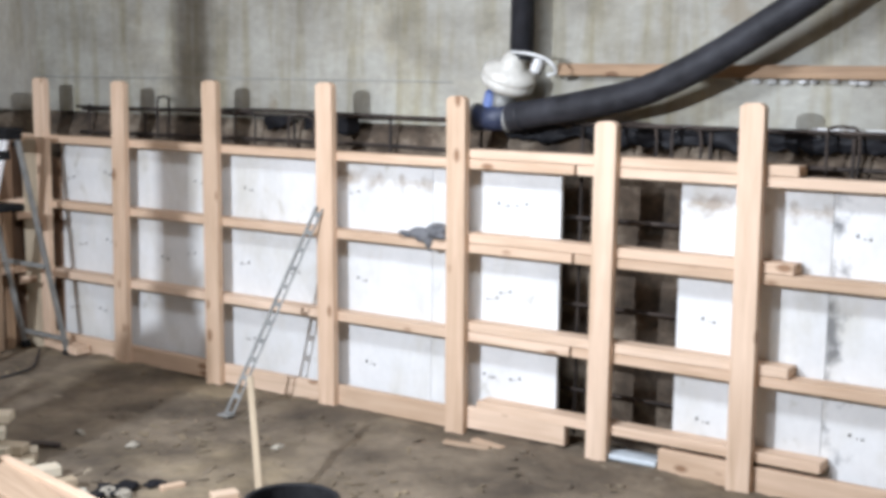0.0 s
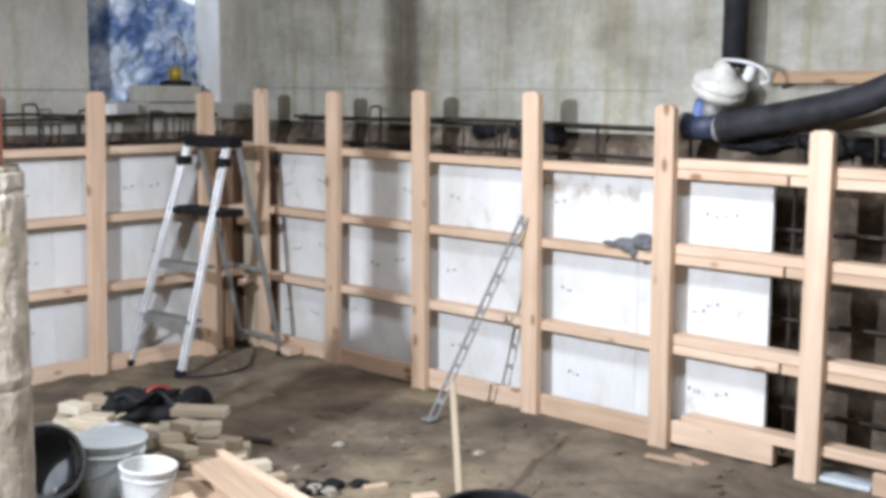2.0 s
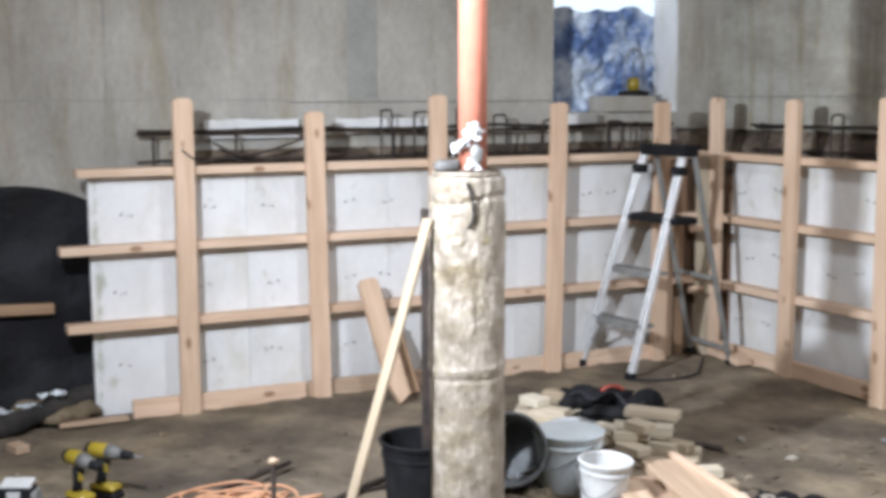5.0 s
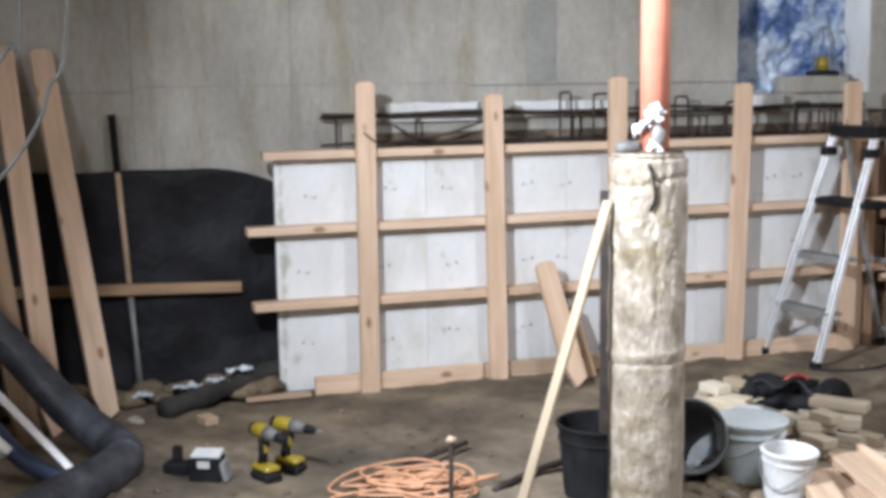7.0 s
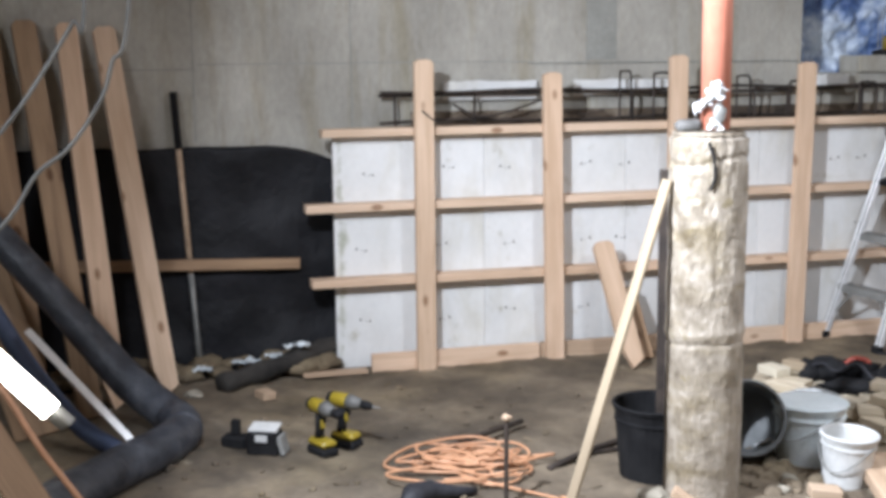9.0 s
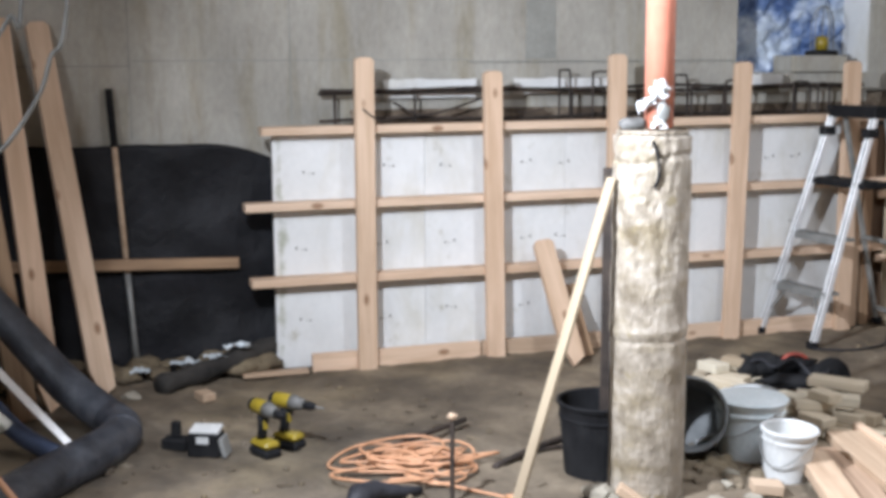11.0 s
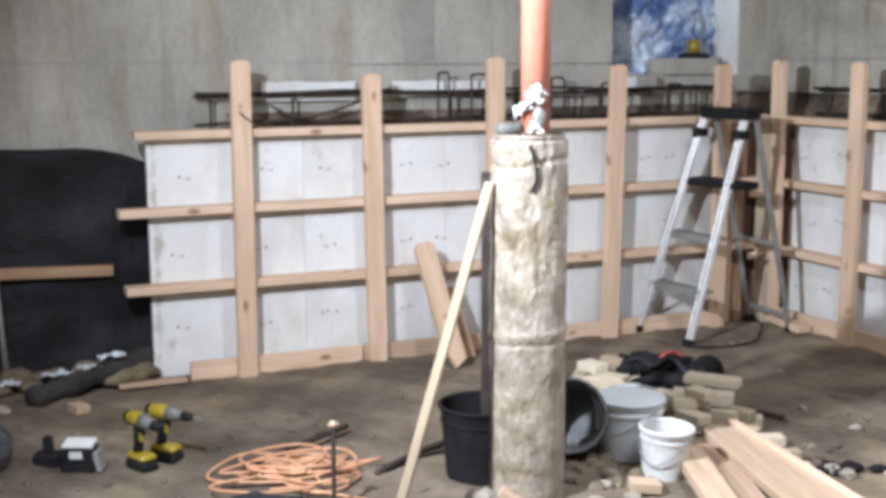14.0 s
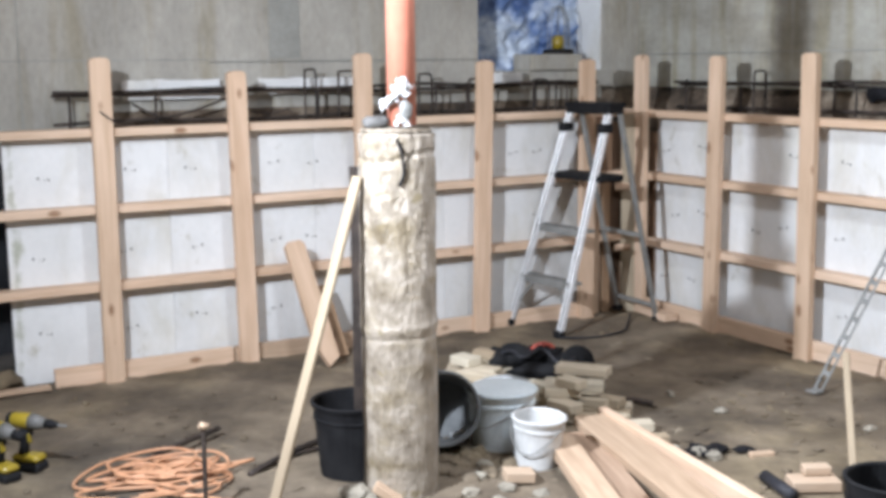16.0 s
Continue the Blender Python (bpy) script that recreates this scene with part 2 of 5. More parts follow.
def box(bm, sx, sy, sz, m=None, bevel=0.0):
    r = bmesh.ops.create_cube(bm, size=1.0, matrix=Matrix.Diagonal((sx, sy, sz, 1)))
    vs = r["verts"]
    if bevel:
        es = list({e for v in vs for e in v.link_edges})
        out = bmesh.ops.bevel(bm, geom=es, offset=bevel, segments=1, affect="EDGES", profile=0.7)
        vs = list({v for f in out["faces"] for v in f.verts} | {v for v in vs if v.is_valid})
    if m is not None:
        bmesh.ops.transform(bm, matrix=m, verts=vs)
    return vs


def new_box(sx, sy, sz, bevel=0.003):
    bm = bmesh.new()
    box(bm, sx, sy, sz, None, bevel)
    return bm


def between(a, b, up=(0, 0, 1)):
    """The pose of a board from a to b: its length on local x, its local z as near to up as can be."""
    a, b = Vector(a), Vector(b)
    x = (b - a).normalized()
    y = Vector(up).cross(x).normalized()
    z = x.cross(y)
    r = Matrix((x, y, z)).transposed().to_4x4()
    return Matrix.Translation((a + b) / 2) @ r


def board(name, a, b, wide, thick, mat, parent=None, up=(0, 0, 1), label="", bevel=0.003, rough=0.0):
    """A sawn board from a to b; wide across, thick along up."""
    n = (Vector(b) - Vector(a)).length
    bm = new_box(n, wide, thick, bevel)
    return part(name, bm, mat, parent, label, between(a, b, up))


def tube(bm, pts, radii, seg=10, closed_ends=True):
    """A round tube along points."""
    pts = [Vector(p) for p in pts]
    if not hasattr(radii, "__len__"):
        radii = [radii] * len(pts)
    rings, side = [], None
    for i, p in enumerate(pts):
        d = (pts[min(i + 1, len(pts) - 1)] - pts[max(i - 1, 0)]).normalized()
        if side is None:
            side = d.orthogonal().normalized()
        side = (side - d * side.dot(d)).normalized()
        up = d.cross(side)
        rings.append([bm.verts.new(p + radii[i] * (math.cos(2 * math.pi * k / seg) * side + math.sin(2 * math.pi * k / seg) * up)) for k in range(seg)])
    for r, s in zip(rings, rings[1:]):
        for k in range(seg):
            bm.faces.new((r[k], r[(k + 1) % seg], s[(k + 1) % seg], s[k]))
    if closed_ends:
        bm.faces.new(rings[0][::-1])
        bm.faces.new(rings[-1])
    return bm


def new_tube(pts, radii, seg=10):
    return tube(bmesh.new(), pts, radii, seg)


def curve_points(pts, n):
    """A smooth line of n points through the given ones."""
    pts = [Vector(p) for p in pts]
    out = []
    for k in range(n):
        u = k / (n - 1) * (len(pts) - 1)
        i = min(int(u), len(pts) - 2)
        f = u - i
        p0, p1, p2, p3 = pts[max(i - 1, 0)], pts[i], pts[i + 1], pts[min(i + 2, len(pts) - 1)]
        out.append(0.5 * (2 * p1 + (p2 - p0) * f + (2 * p0 - 5 * p1 + 4 * p2 - p3) * f * f + (3 * p1 - p0 - 3 * p2 + p3) * f**3))
    return out


def lathe(profile, seg=24):
    """A surface turned about z from (radius, height) pairs."""
    bm = bmesh.new()
    rings = [[bm.verts.new((r * math.cos(2 * math.pi * k / seg), r * math.sin(2 * math.pi * k / seg), z)) for k in range(seg)] for r, z in profile]
    for a, b in zip(rings, rings[1:]):
        for k in range(seg):
            bm.faces.new((a[k], a[(k + 1) % seg], b[(k + 1) % seg], b[k]))
    return bm


def sheet(nx, ny, place):
    """A grid surface; place(u, v) gives each point, u and v from 0 to 1."""
    bm = bmesh.new()
    vs = [[bm.verts.new(place(i / nx, j / ny)) for j in range(ny + 1)] for i in range(nx + 1)]
    for i in range(nx):
        for j in range(ny):
            bm.faces.new((vs[i][j], vs[i + 1][j], vs[i + 1][j + 1], vs[i][j + 1]))
    return bm


def lump(bm, at, size, seed, flat=1.0):
    """An uneven clod or stone."""
    r = bmesh.ops.create_icosphere(bm, subdivisions=2, radius=1.0)
    for v in r["verts"]:
        n = noise.noise(v.co * 1.3 + Vector((seed * 3.7, seed, 0))) * 0.5 + noise.noise(v.co * 3 + Vector((seed, 0, seed))) * 0.2
        v.co = Vector(at) + Vector((v.co.x * size[0], v.co.y * size[1], v.co.z * size[2])) * (1 + n)
    return r["verts"]


# ---- ground and walls ----


def ground_height(x, y):
    p = Vector((x, y, 0))
    return 0.022 * noise.noise(p * 1.1) + 0.012 * noise.noise(p * 4) + 0.009 * noise.noise(p * 11) + 0.005 * noise.noise(p * 27)


floor = part("ground", sheet(400, 400, lambda u, v: (lambda x, y: (x, y, ground_height(x, y)))(-0.9 + 8.6 * u, -8.4 + 9.1 * v)), EARTH, smooth=True)
tagged(floor, "trodden damp brown earth floor of a dug-out basement", "ground", kind="structure")


def setting(name, bm, mat, label, category):
    return tagged(part(name, bm, mat), label, category, kind="structure")


def slab(bm, x0, x1, y0, y1, z0, z1):
    box(bm, x1 - x0, y1 - y0, z1 - z0, Matrix.Translation(((x0 + x1) / 2, (y0 + y1) / 2, (z0 + z1) / 2)))


GAP = 0.33
BACK = 0.288
TOP = 2.7
bm = bmesh.new()
slab(bm, -GAP, 7.7, BACK, BACK + 0.25, 1.24, TOP)
setting("wall_north", bm, STAINED_CONCRETE, "old grey foundation wall of cast concrete, stained", "wall")
bm = bmesh.new()
slab(bm, -GAP - 0.22, -GAP, 0.02, BACK + 0.25, 1.24, TOP)
slab(bm, -GAP - 0.22, -GAP, -8.4, -0.80, 0.85, TOP)
slab(bm, -GAP - 0.22, -GAP, -0.80, 0.02, 1.06, 1.34)
slab(bm, -GAP - 0.22, -GAP, -0.80, 0.02, 2.35, TOP)
setting("wall_west", bm, CONCRETE, "old grey foundation wall of cast concrete with a window opening", "wall")
bm = bmesh.new()
slab(bm, 7.5, 7.7, -8.4, 0.33, 0, TOP)
setting("wall_east", bm, CONCRETE, "plain grey concrete wall", "wall")
bm = bmesh.new()
slab(bm, -0.55, 7.7, -8.6, -8.4, 0, TOP)
setting("wall_south", bm, CONCRETE, "plain grey concrete wall", "wall")
bm = bmesh.new()
slab(bm, -0.6, 7.7, -8.6, 0.6, TOP, TOP + 0.1)
setting("ceiling", bm, OLD_PINE, "plain timber underside of the floor above", "ceiling")


def bank(along_x, lo, hi, z1, off):
    def place(u, v):
        s, z = lo + (hi - lo) * u, -0.05 + (z1 + 0.05) * v
        p = Vector((s, z, off * 7))
        d = off + 0.05 * noise.noise(p * 3) + 0.025 * noise.noise(p * 9) + 0.07 * (1 - v)**2
        far = (BACK if along_x else GAP) - 0.015
        d = min(d, far) if v < 0.93 else far + 0.9 * (v - 0.93)
        return (s, d, z) if along_x else (-d, s, z)
    return sheet(160, 30, place)


tagged(part("earth_bank", bank(True, -0.4, 7.6, 1.27, 0.262), BANK, smooth=True), "cut face of brown earth and rubble under the old wall", "earth bank", kind="structure")
tagged(part("earth_bank", bank(False, -2.9, 0.4, 1.25, 0.30), BANK, smooth=True), "cut face of brown earth and rubble under the old wall", "earth bank", kind="structure")

# ---- formwork ----
RAILS = (1.104, 0.764, 0.399)


def stud(form, at, top, lean, facing):
    """An upright of the form; its broad face to the room. at: place along the wall; lean: how far its foot is shifted."""
    n, w = (top + 0.03) / 2, 0.0445
    bm = bmesh.new()
    f = bm.faces.new([bm.verts.new((x, y, -0.019)) for x, y in ((-n, -w), (n - 0.016, -w), (n - 0.003, -w + 0.014), (n, -0.012), (n - 0.002, w - 0.02), (n - 0.013, w), (-n, w))])
    ext = bmesh.ops.extrude_face_region(bm, geom=[f])
    bmesh.ops.translate(bm, verts=[v for v in ext["geom"] if isinstance(v, bmesh.types.BMVert)], vec=(0, 0, 0.038))
    bmesh.ops.bevel(bm, geom=list(bm.edges), offset=0.0025, segments=1, affect="EDGES", profile=0.7)
    if facing == "y":
        m = between((at + lean, -0.019, -0.03), (at, -0.019, top), (0, -1, 0))
    else:
        m = between((0.019, at + lean, -0.03), (0.019, at, top), (1, 0, 0))
    return part("stud", bm, PINE, form, "", m)


def rail(form, facing, lo, hi, z, name="rail", mat=None, tip=0.0):
    if facing == "y":
        return board(name, (lo, 0.045, z), (hi, 0.045, z + tip), 0.089, 0.038, mat or PINE, form)
    return board(name, (-0.045, lo, z), (-0.045, hi, z + tip), 0.089, 0.038, mat or PINE, form)


def form_sheet(form, facing, lo, hi, z0=0.0, z1=1.083, mat=None):
    bm = new_box(hi - lo - 0.0015, 0.02, z1 - z0, 0.001)
    c = (lo + hi) / 2
    m = pose(c, 0.1005, (z0 + z1) / 2) if facing == "y" else pose(-0.1005, c, (z0 + z1) / 2, 0, 0, 90)
    return part("form_sheet", bm, mat or FOAM, form, "", m)


north = empty("wall_form", "timber wall form of pine studs and rails over white sheets", "formwork", "wall forms")
for at, top, lean in ((0.09, 1.42, 0.0), (0.69, 1.41, -0.015), (1.31, 1.42, 0.01), (1.995, 1.42, 0.02), (2.68, 1.375, 0.015), (3.345, 1.295, 0.0), (3.90, 1.375, 0.01), (4.55, 1.4, 0.0), (5.2, 1.4, 0.0)):
    stud(north, at, top, lean, "y")
for z in RAILS:
    rail(north, "y", 0.0, 3.20, z)
    rail(north, "y", 3.21, 5.8, z)
    rail(north, "y", 2.70, 4.06, z + 0.04, "splice")
for lo, hi in ((0.10, 0.66), (0.66, 1.27), (1.27, 1.88), (1.88, 2.49), (2.49, 3.10), (3.60, 4.16), (4.16, 4.75), (4.75, 5.8)):
    form_sheet(north, "y", lo, hi, mat={4.16: MOULD, 1.88: SMUDGED, 3.60: SMUDGED}.get(lo))
west = empty("wall_form", "timber wall form ending in free rail ends beside black plastic", "formwork", "wall forms")
for at, top, lean in ((-0.33, 1.40, 0.0), (-0.97, 1.40, -0.03), (-1.66, 1.44, 0.0), (-2.30, 1.365, 0.02), (-2.915, 1.43, 0.0)):
    stud(west, at, top, lean, "x")
rail(west, "x", -3.38, 0.0, RAILS[0], tip=0.006)
rail(west, "x", -3.46, 0.0, RAILS[1], tip=0.008)
rail(west, "x", -3.44, 0.0, RAILS[2] + 0.02, tip=0.0)
for lo, hi in ((-3.32, -2.60), (-2.60, -1.88), (-1.88, -1.16), (-1.16, -0.44), (-0.44, -0.30)):
    form_sheet(west, "x", lo, hi, mat=EDGE_DIRT if lo == -3.32 else None)

# ---- column and pipe ----
COL = (1.914, -2.454)


def column():
    ob = empty("concrete_column", "round column form wrapped in creased clear plastic", "column", "", pose(*COL, 0))

    def place(u, v):
        a, z = 2 * math.pi * u, -0.05 + 1.245 * v
        p = Vector((math.cos(a), math.sin(a), z * 2.2))
        q = Vector((math.cos(a) * 1.5, math.sin(a) * 1.5, z * 9))
        w = Vector((math.cos(a) * 3.2, math.sin(a) * 3.2, z * 5))
        r = 0.122 + 0.003 * noise.noise(p * 2) + 0.002 * noise.noise(q) + 0.0022 * noise.noise(w * 2.2) + 0.0012 * noise.noise(q * 4.1)
        creased = min(1.0, max(0.0, (z - 0.62) / 0.12))
        r += creased * (0.0065 * (0.35 - abs(noise.noise(w + Vector((3, 1, 2.5 * z))))) + 0.003 * (0.3 - abs(noise.noise(w * 2.4))))
        r += 0.004 * math.exp(-(((z - 0.56 - 0.008 * math.sin(a)) / 0.015) ** 2)) - 0.004 * math.exp(-(((z - 0.525 - 0.006 * math.sin(a + 1)) / 0.008) ** 2))
        r -= 0.007 * math.exp(-(((z - 1.105 - 0.016 * math.sin(2 * a + 0.6)) / 0.011) ** 2))
        r += 0.0016 * noise.noise(Vector((a * 6, z * 46, 1))) * (0.3 + creased)
        if v > 0.985:
            r -= 0.012
        return (r * math.cos(a), r * math.sin(a), z)
    bm = sheet(96, 240, place)
    bmesh.ops.remove_doubles(bm, verts=bm.verts, dist=0.0004)
    part("shell", bm, TUBE, ob, smooth=True)
    part("top", lathe([(0.118, 1.185), (0.08, 1.192), (0.0, 1.195)], 32), TUBE, ob, smooth=True)
    return ob


column()
pipe = empty("drain_pipe", "upright orange plastic drain pipe above the column", "pipe", "", pose(1.922, -2.438, 0))
part("pipe", new_tube([(0, 0, 1.2), (0, 0, 2.7)], 0.046, 24), ORANGE_PIPE, pipe, smooth=True)

# ---- details of the formwork ----
STRUT = surface("dusty_zinc", [(0.3, (0.16, 0.16, 0.15)), (0.7, (0.28, 0.28, 0.265))], 12, 0.75, 0.1)
DARK = surface("dark_marks", [(0.3, (0.10, 0.095, 0.085)), (0.7, (0.22, 0.2, 0.18))], 20, 0.8)


def plate(form, facing, lo, hi, z0=0.0, high=0.089, off=0.0, mat=None, tip=0.0):
    c = z0 + high / 2
    if facing == "y":
        return board("bottom_plate", (lo, 0.019 + off, c), (hi, 0.019 + off, c + tip), 0.038, high, mat or PINE, form)
    return board("bottom_plate", (-0.019 - off, lo, c), (-0.019 - off, hi, c + tip), 0.038, high, mat or PINE, form)


for lo, hi, z0, h, tip in ((0.06, 1.26, 0.0, 0.085, 0.0), (1.27, 2.0, -0.005, 0.089, 0.0), (2.005, 2.68, 0.0, 0.089, 0.0), (2.70, 3.19, 0.015, 0.089, 0.005), (3.585, 4.9, -0.01, 0.095, 0.0)):
    plate(north, "y", lo, hi, z0, h, 0.0, None, tip)
rail(north, "y", 2.78, 4.19, 0.118, "low_rail", PINE, 0.004)
for lo, hi in ((-3.17, -2.93), (-2.90, -2.35), (-2.34, -1.70), (-1.69, -0.99), (-0.98, -0.35)):
    plate(west, "x", lo, hi, -0.02, 0.095, 0.0, CUT_PINE if lo == -2.34 else None)
board("ground_strip", (0.03, -3.5, 0.012), (0.03, -3.2, 0.012), 0.05, 0.02, CUT_PINE, west)


def tie_mark(form, facing, at, z, flip):
    bm = bmesh.new()
    box(bm, 0.007, 0.005, 0.012, pose(-0.021 * flip, 0, 0.002))
    box(bm, 0.007, 0.005, 0.009, pose(0.024 * flip, 0, -0.002))
    box(bm, 0.005, 0.004, 0.004, pose(0.006 * flip, 0, -0.004))
    m = pose(at, 0.0885, z, 0, 6 * flip) if facing == "y" else pose(-0.0885, at, z, 0, 5 * flip, 90)
    return part("tie_end", bm, DARK, form, "", m)


rnd = random.Random(4)
for row in (0.22, 0.57, 0.92):
    for at in (0.22, 0.45, 0.83, 1.10, 1.45, 1.72, 2.12, 2.33, 2.8, 2.9, 3.72, 4.3, 4.5):
        if rnd.random() < 0.75:
            tie_mark(north, "y", at + rnd.uniform(-0.05, 0.05), row + rnd.uniform(-0.03, 0.03), rnd.choice((-1, 1)))
    for at in (-3.18, -2.78, -2.47, -2.07, -1.9, -1.3, -0.75, -0.6):
        if rnd.random() < 0.85:
            tie_mark(west, "x", at + rnd.uniform(-0.03, 0.03), row + rnd.uniform(-0.02, 0.02), rnd.choice((-1, 1)))

# corner boards between the two forms
corner = empty("corner_brace", "rough upright boards and blocks closing the corner of the forms", "formwork")
PLY = lumber("stained_plywood", (0.26, 0.17, 0.11), (0.17, 0.105, 0.065), False)
board("plywood", (-0.10, -0.13, 0.0), (-0.10, -0.13, 1.06), 0.26, 0.018, PLY, corner, (1, 0, 0), "brown plywood piece")
board("plywood", (0.03, 0.10, 0.0), (0.03, 0.10, 1.0), 0.20, 0.018, PLY, corner, (0, -1, 0), "brown plywood piece")
board("plywood", (-0.03, -0.21, 0.78), (-0.03, -0.21, 1.10), 0.17, 0.018, PLY, corner, (1, 0, 0), "brown plywood piece")
board("upright", (-0.015, -0.255, 0.0), (-0.015, -0.25, 0.98), 0.06, 0.03, PINE, corner, (1, 0, 0))
board("upright", (-0.03, -0.165, 0.0), (-0.03, -0.17, 0.76), 0.055, 0.03, OLD_PINE, corner, (1, 0, 0))
board("upright", (0.035, 0.02, 0.0), (0.03, 0.02, 1.0), 0.05, 0.03, PINE, corner, (0, -1, 0))
board("upright", (-0.045, 0.05, 0.0), (-0.045, 0.05, 0.7), 0.06, 0.03, OLD_PINE, corner, (0, -1, 0))
board("upright", (0.035, -0.05, 0.0), (0.02, -0.045, 1.10), 0.085, 0.022, SCRAP_PINE, corner, (0.5, -1, 0))
for z in (0.36, 0.70):
    board("block", (-0.03, -0.10, z), (0.05, -0.005, z + 0.01), 0.06, 0.038, PINE, corner)
board("block", (0.16, -0.05, 0.045), (0.42, -0.06, 0.03), 0.089, 0.038, PINE, corner)

# ---- reinforcement between the forms and the old wall ----


def rod(name, pts, r, parent, n=0, seg=7):
    pts = curve_points(pts, n) if n else pts
    return part(name, new_tube(pts, r, seg), RUST, parent, smooth=True)


def cage(along_x, lo, hi, label, hooks):
    ob = empty("rebar_cage", label, "reinforcement", "rebar cages")
    put = (lambda s, d, z: (s, d, z)) if along_x else (lambda s, d, z: (-d, s, z))
    r = random.Random(int(100 * hi))
    for d, z in ((0.2, 1.278), (0.235, 1.262), (0.22, 1.14)):
        rod("long_bar", [put(lo + (hi - lo) * k / 8, d + r.uniform(-0.008, 0.008), z + r.uniform(-0.008, 0.008)) for k in range(9)], 0.0085, ob, 30)
    for d, z in ((0.2, 0.9), (0.2, 0.55), (0.2, 0.2)):
        rod("long_bar", [put(lo, d, z), put(hi, d, z)], 0.0085, ob)
    s = lo + 0.08
    while s < hi:
        top = 1.265 + r.uniform(-0.02, 0.03)
        rod("upright_bar", [put(s, 0.21, 0.0), put(s + r.uniform(-0.01, 0.01), 0.215, top)], 0.007, ob)
        s += r.uniform(0.34, 0.55)
    for s, z, w in hooks:
        pts = [put(s, 0.17, 1.12), put(s, 0.17, z - 0.02), put(s + 0.01, 0.18, z), put(s + w * 0.6, 0.19, z + 0.004), put(s + w, 0.2, z - 0.02), put(s + w, 0.2, 1.12)]
        rod("stirrup", pts, 0.006, ob, 26)
    return ob


cage(True, 0.1, 5.6, "rusty reinforcing bars tied behind the timber form", ((0.75, 1.33, 0.05), (1.28, 1.27, 0.1), (1.62, 1.26, 0.12), (3.3, 1.28, 0.14), (3.52, 1.27, 0.1), (4.1, 1.29, 0.1)))
cage(False, -3.07, -0.1, "rusty reinforcing bars and bent stirrups behind the form", ((-1.88, 1.36, 0.07), (-1.70, 1.35, 0.12), (-1.25, 1.33, 0.09), (-1.15, 1.27, 0.2), (-0.95, 1.3, 0.12), (-0.55, 1.29, 0.12), (-0.4, 1.28, 0.09)))
wire = empty("tie_wire", "sagging dark wires looped along the reinforcing bars", "wire")
rod("wire", [(-0.2, -2.72, 1.22), (-0.17, -2.6, 1.16), (-0.18, -2.45, 1.18), (-0.2, -2.25, 1.24)], 0.006, wire, 20)
rod("wire", [(-0.2, -2.15, 1.17), (-0.18, -2.05, 1.16), (-0.19, -1.95, 1.18)], 0.005, wire, 14)
rod("wire", [(0.02, -2.78, 1.14), (0.045, -2.86, 1.15), (0.05, -2.93, 1.2)], 0.004, wire, 10)
for lo, hi, z, h in ((-2.74, -2.27, 1.285, 0.10), (-2.08, -1.5, 1.29, 0.085), (-0.75, -0.55, 1.3, 0.08)):
    bm = sheet(20, 3, lambda u, v, lo=lo, hi=hi, z=z, h=h: (-0.285 + 0.01 * noise.noise(Vector((lo + u * 4, v, 1))), lo + (hi - lo) * u, z - h / 2 + h * v * (0.9 + 0.1 * noise.noise(Vector((u * 7, 0, lo))))))
    ob = part("plastic_strip", bm, FOAM)
    ob.modifiers.new("solid", "SOLIDIFY").thickness = 0.012
    tagged(ob, "torn white sheet strip lying behind the rusty bars", "plastic strip", "white strips")
for lo, hi, z in ((3.5, 3.78, 1.255), (4.02, 4.5, 1.26)):
    bm = sheet(16, 3, lambda u, v, lo=lo, hi=hi, z=z: (lo + (hi - lo) * u, 0.25 + 0.008 * noise.noise(Vector((u * 5, v, lo))), z - 0.025 + 0.05 * v))
    ob = part("plastic_strip", bm, FOAM)
    ob.modifiers.new("solid", "SOLIDIFY").thickness = 0.012
    tagged(ob, "torn white sheet strip lying behind the rusty bars", "plastic strip", "white strips")

# torn dark membrane along the top of the cut bank
for k, (lo, hi) in enumerate(((1.42, 1.58), (1.66, 1.98), (2.75, 3.32), (3.30, 3.98), (3.96, 4.9))):
    def torn(u, v, lo=lo, hi=hi, k=k):
        x = lo + (hi - lo) * u
        top = 1.262 + 0.022 * noise.noise(Vector((x * 9, 0, k))) + 0.012 * noise.noise(Vector((x * 31, 2, k)))
        low = 1.20 + 0.045 * noise.noise(Vector((x * 6, 5, k))) + 0.02 * noise.noise(Vector((x * 22, 7, k)))
        return (x, 0.236 - 0.012 * v + 0.014 * noise.noise(Vector((x * 8, v * 3, k))), low + (top - low) * v)
    ob = part("membrane_strip", sheet(60, 6, torn), POLY, smooth=True)
    ob.modifiers.new("solid", "SOLIDIFY").thickness = 0.004
    tagged(ob, "torn black membrane hanging behind the rusty bars", "membrane", "membrane strips")

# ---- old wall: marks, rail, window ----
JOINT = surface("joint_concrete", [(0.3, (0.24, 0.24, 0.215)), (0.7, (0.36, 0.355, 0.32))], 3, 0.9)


def strip(name, lo, hi, mat, label):
    bm = bmesh.new()
    slab(bm, *[c for pair in zip(lo, hi) for c in pair])
    return tagged(part(name, bm, mat), label, "wall mark", kind="structure")


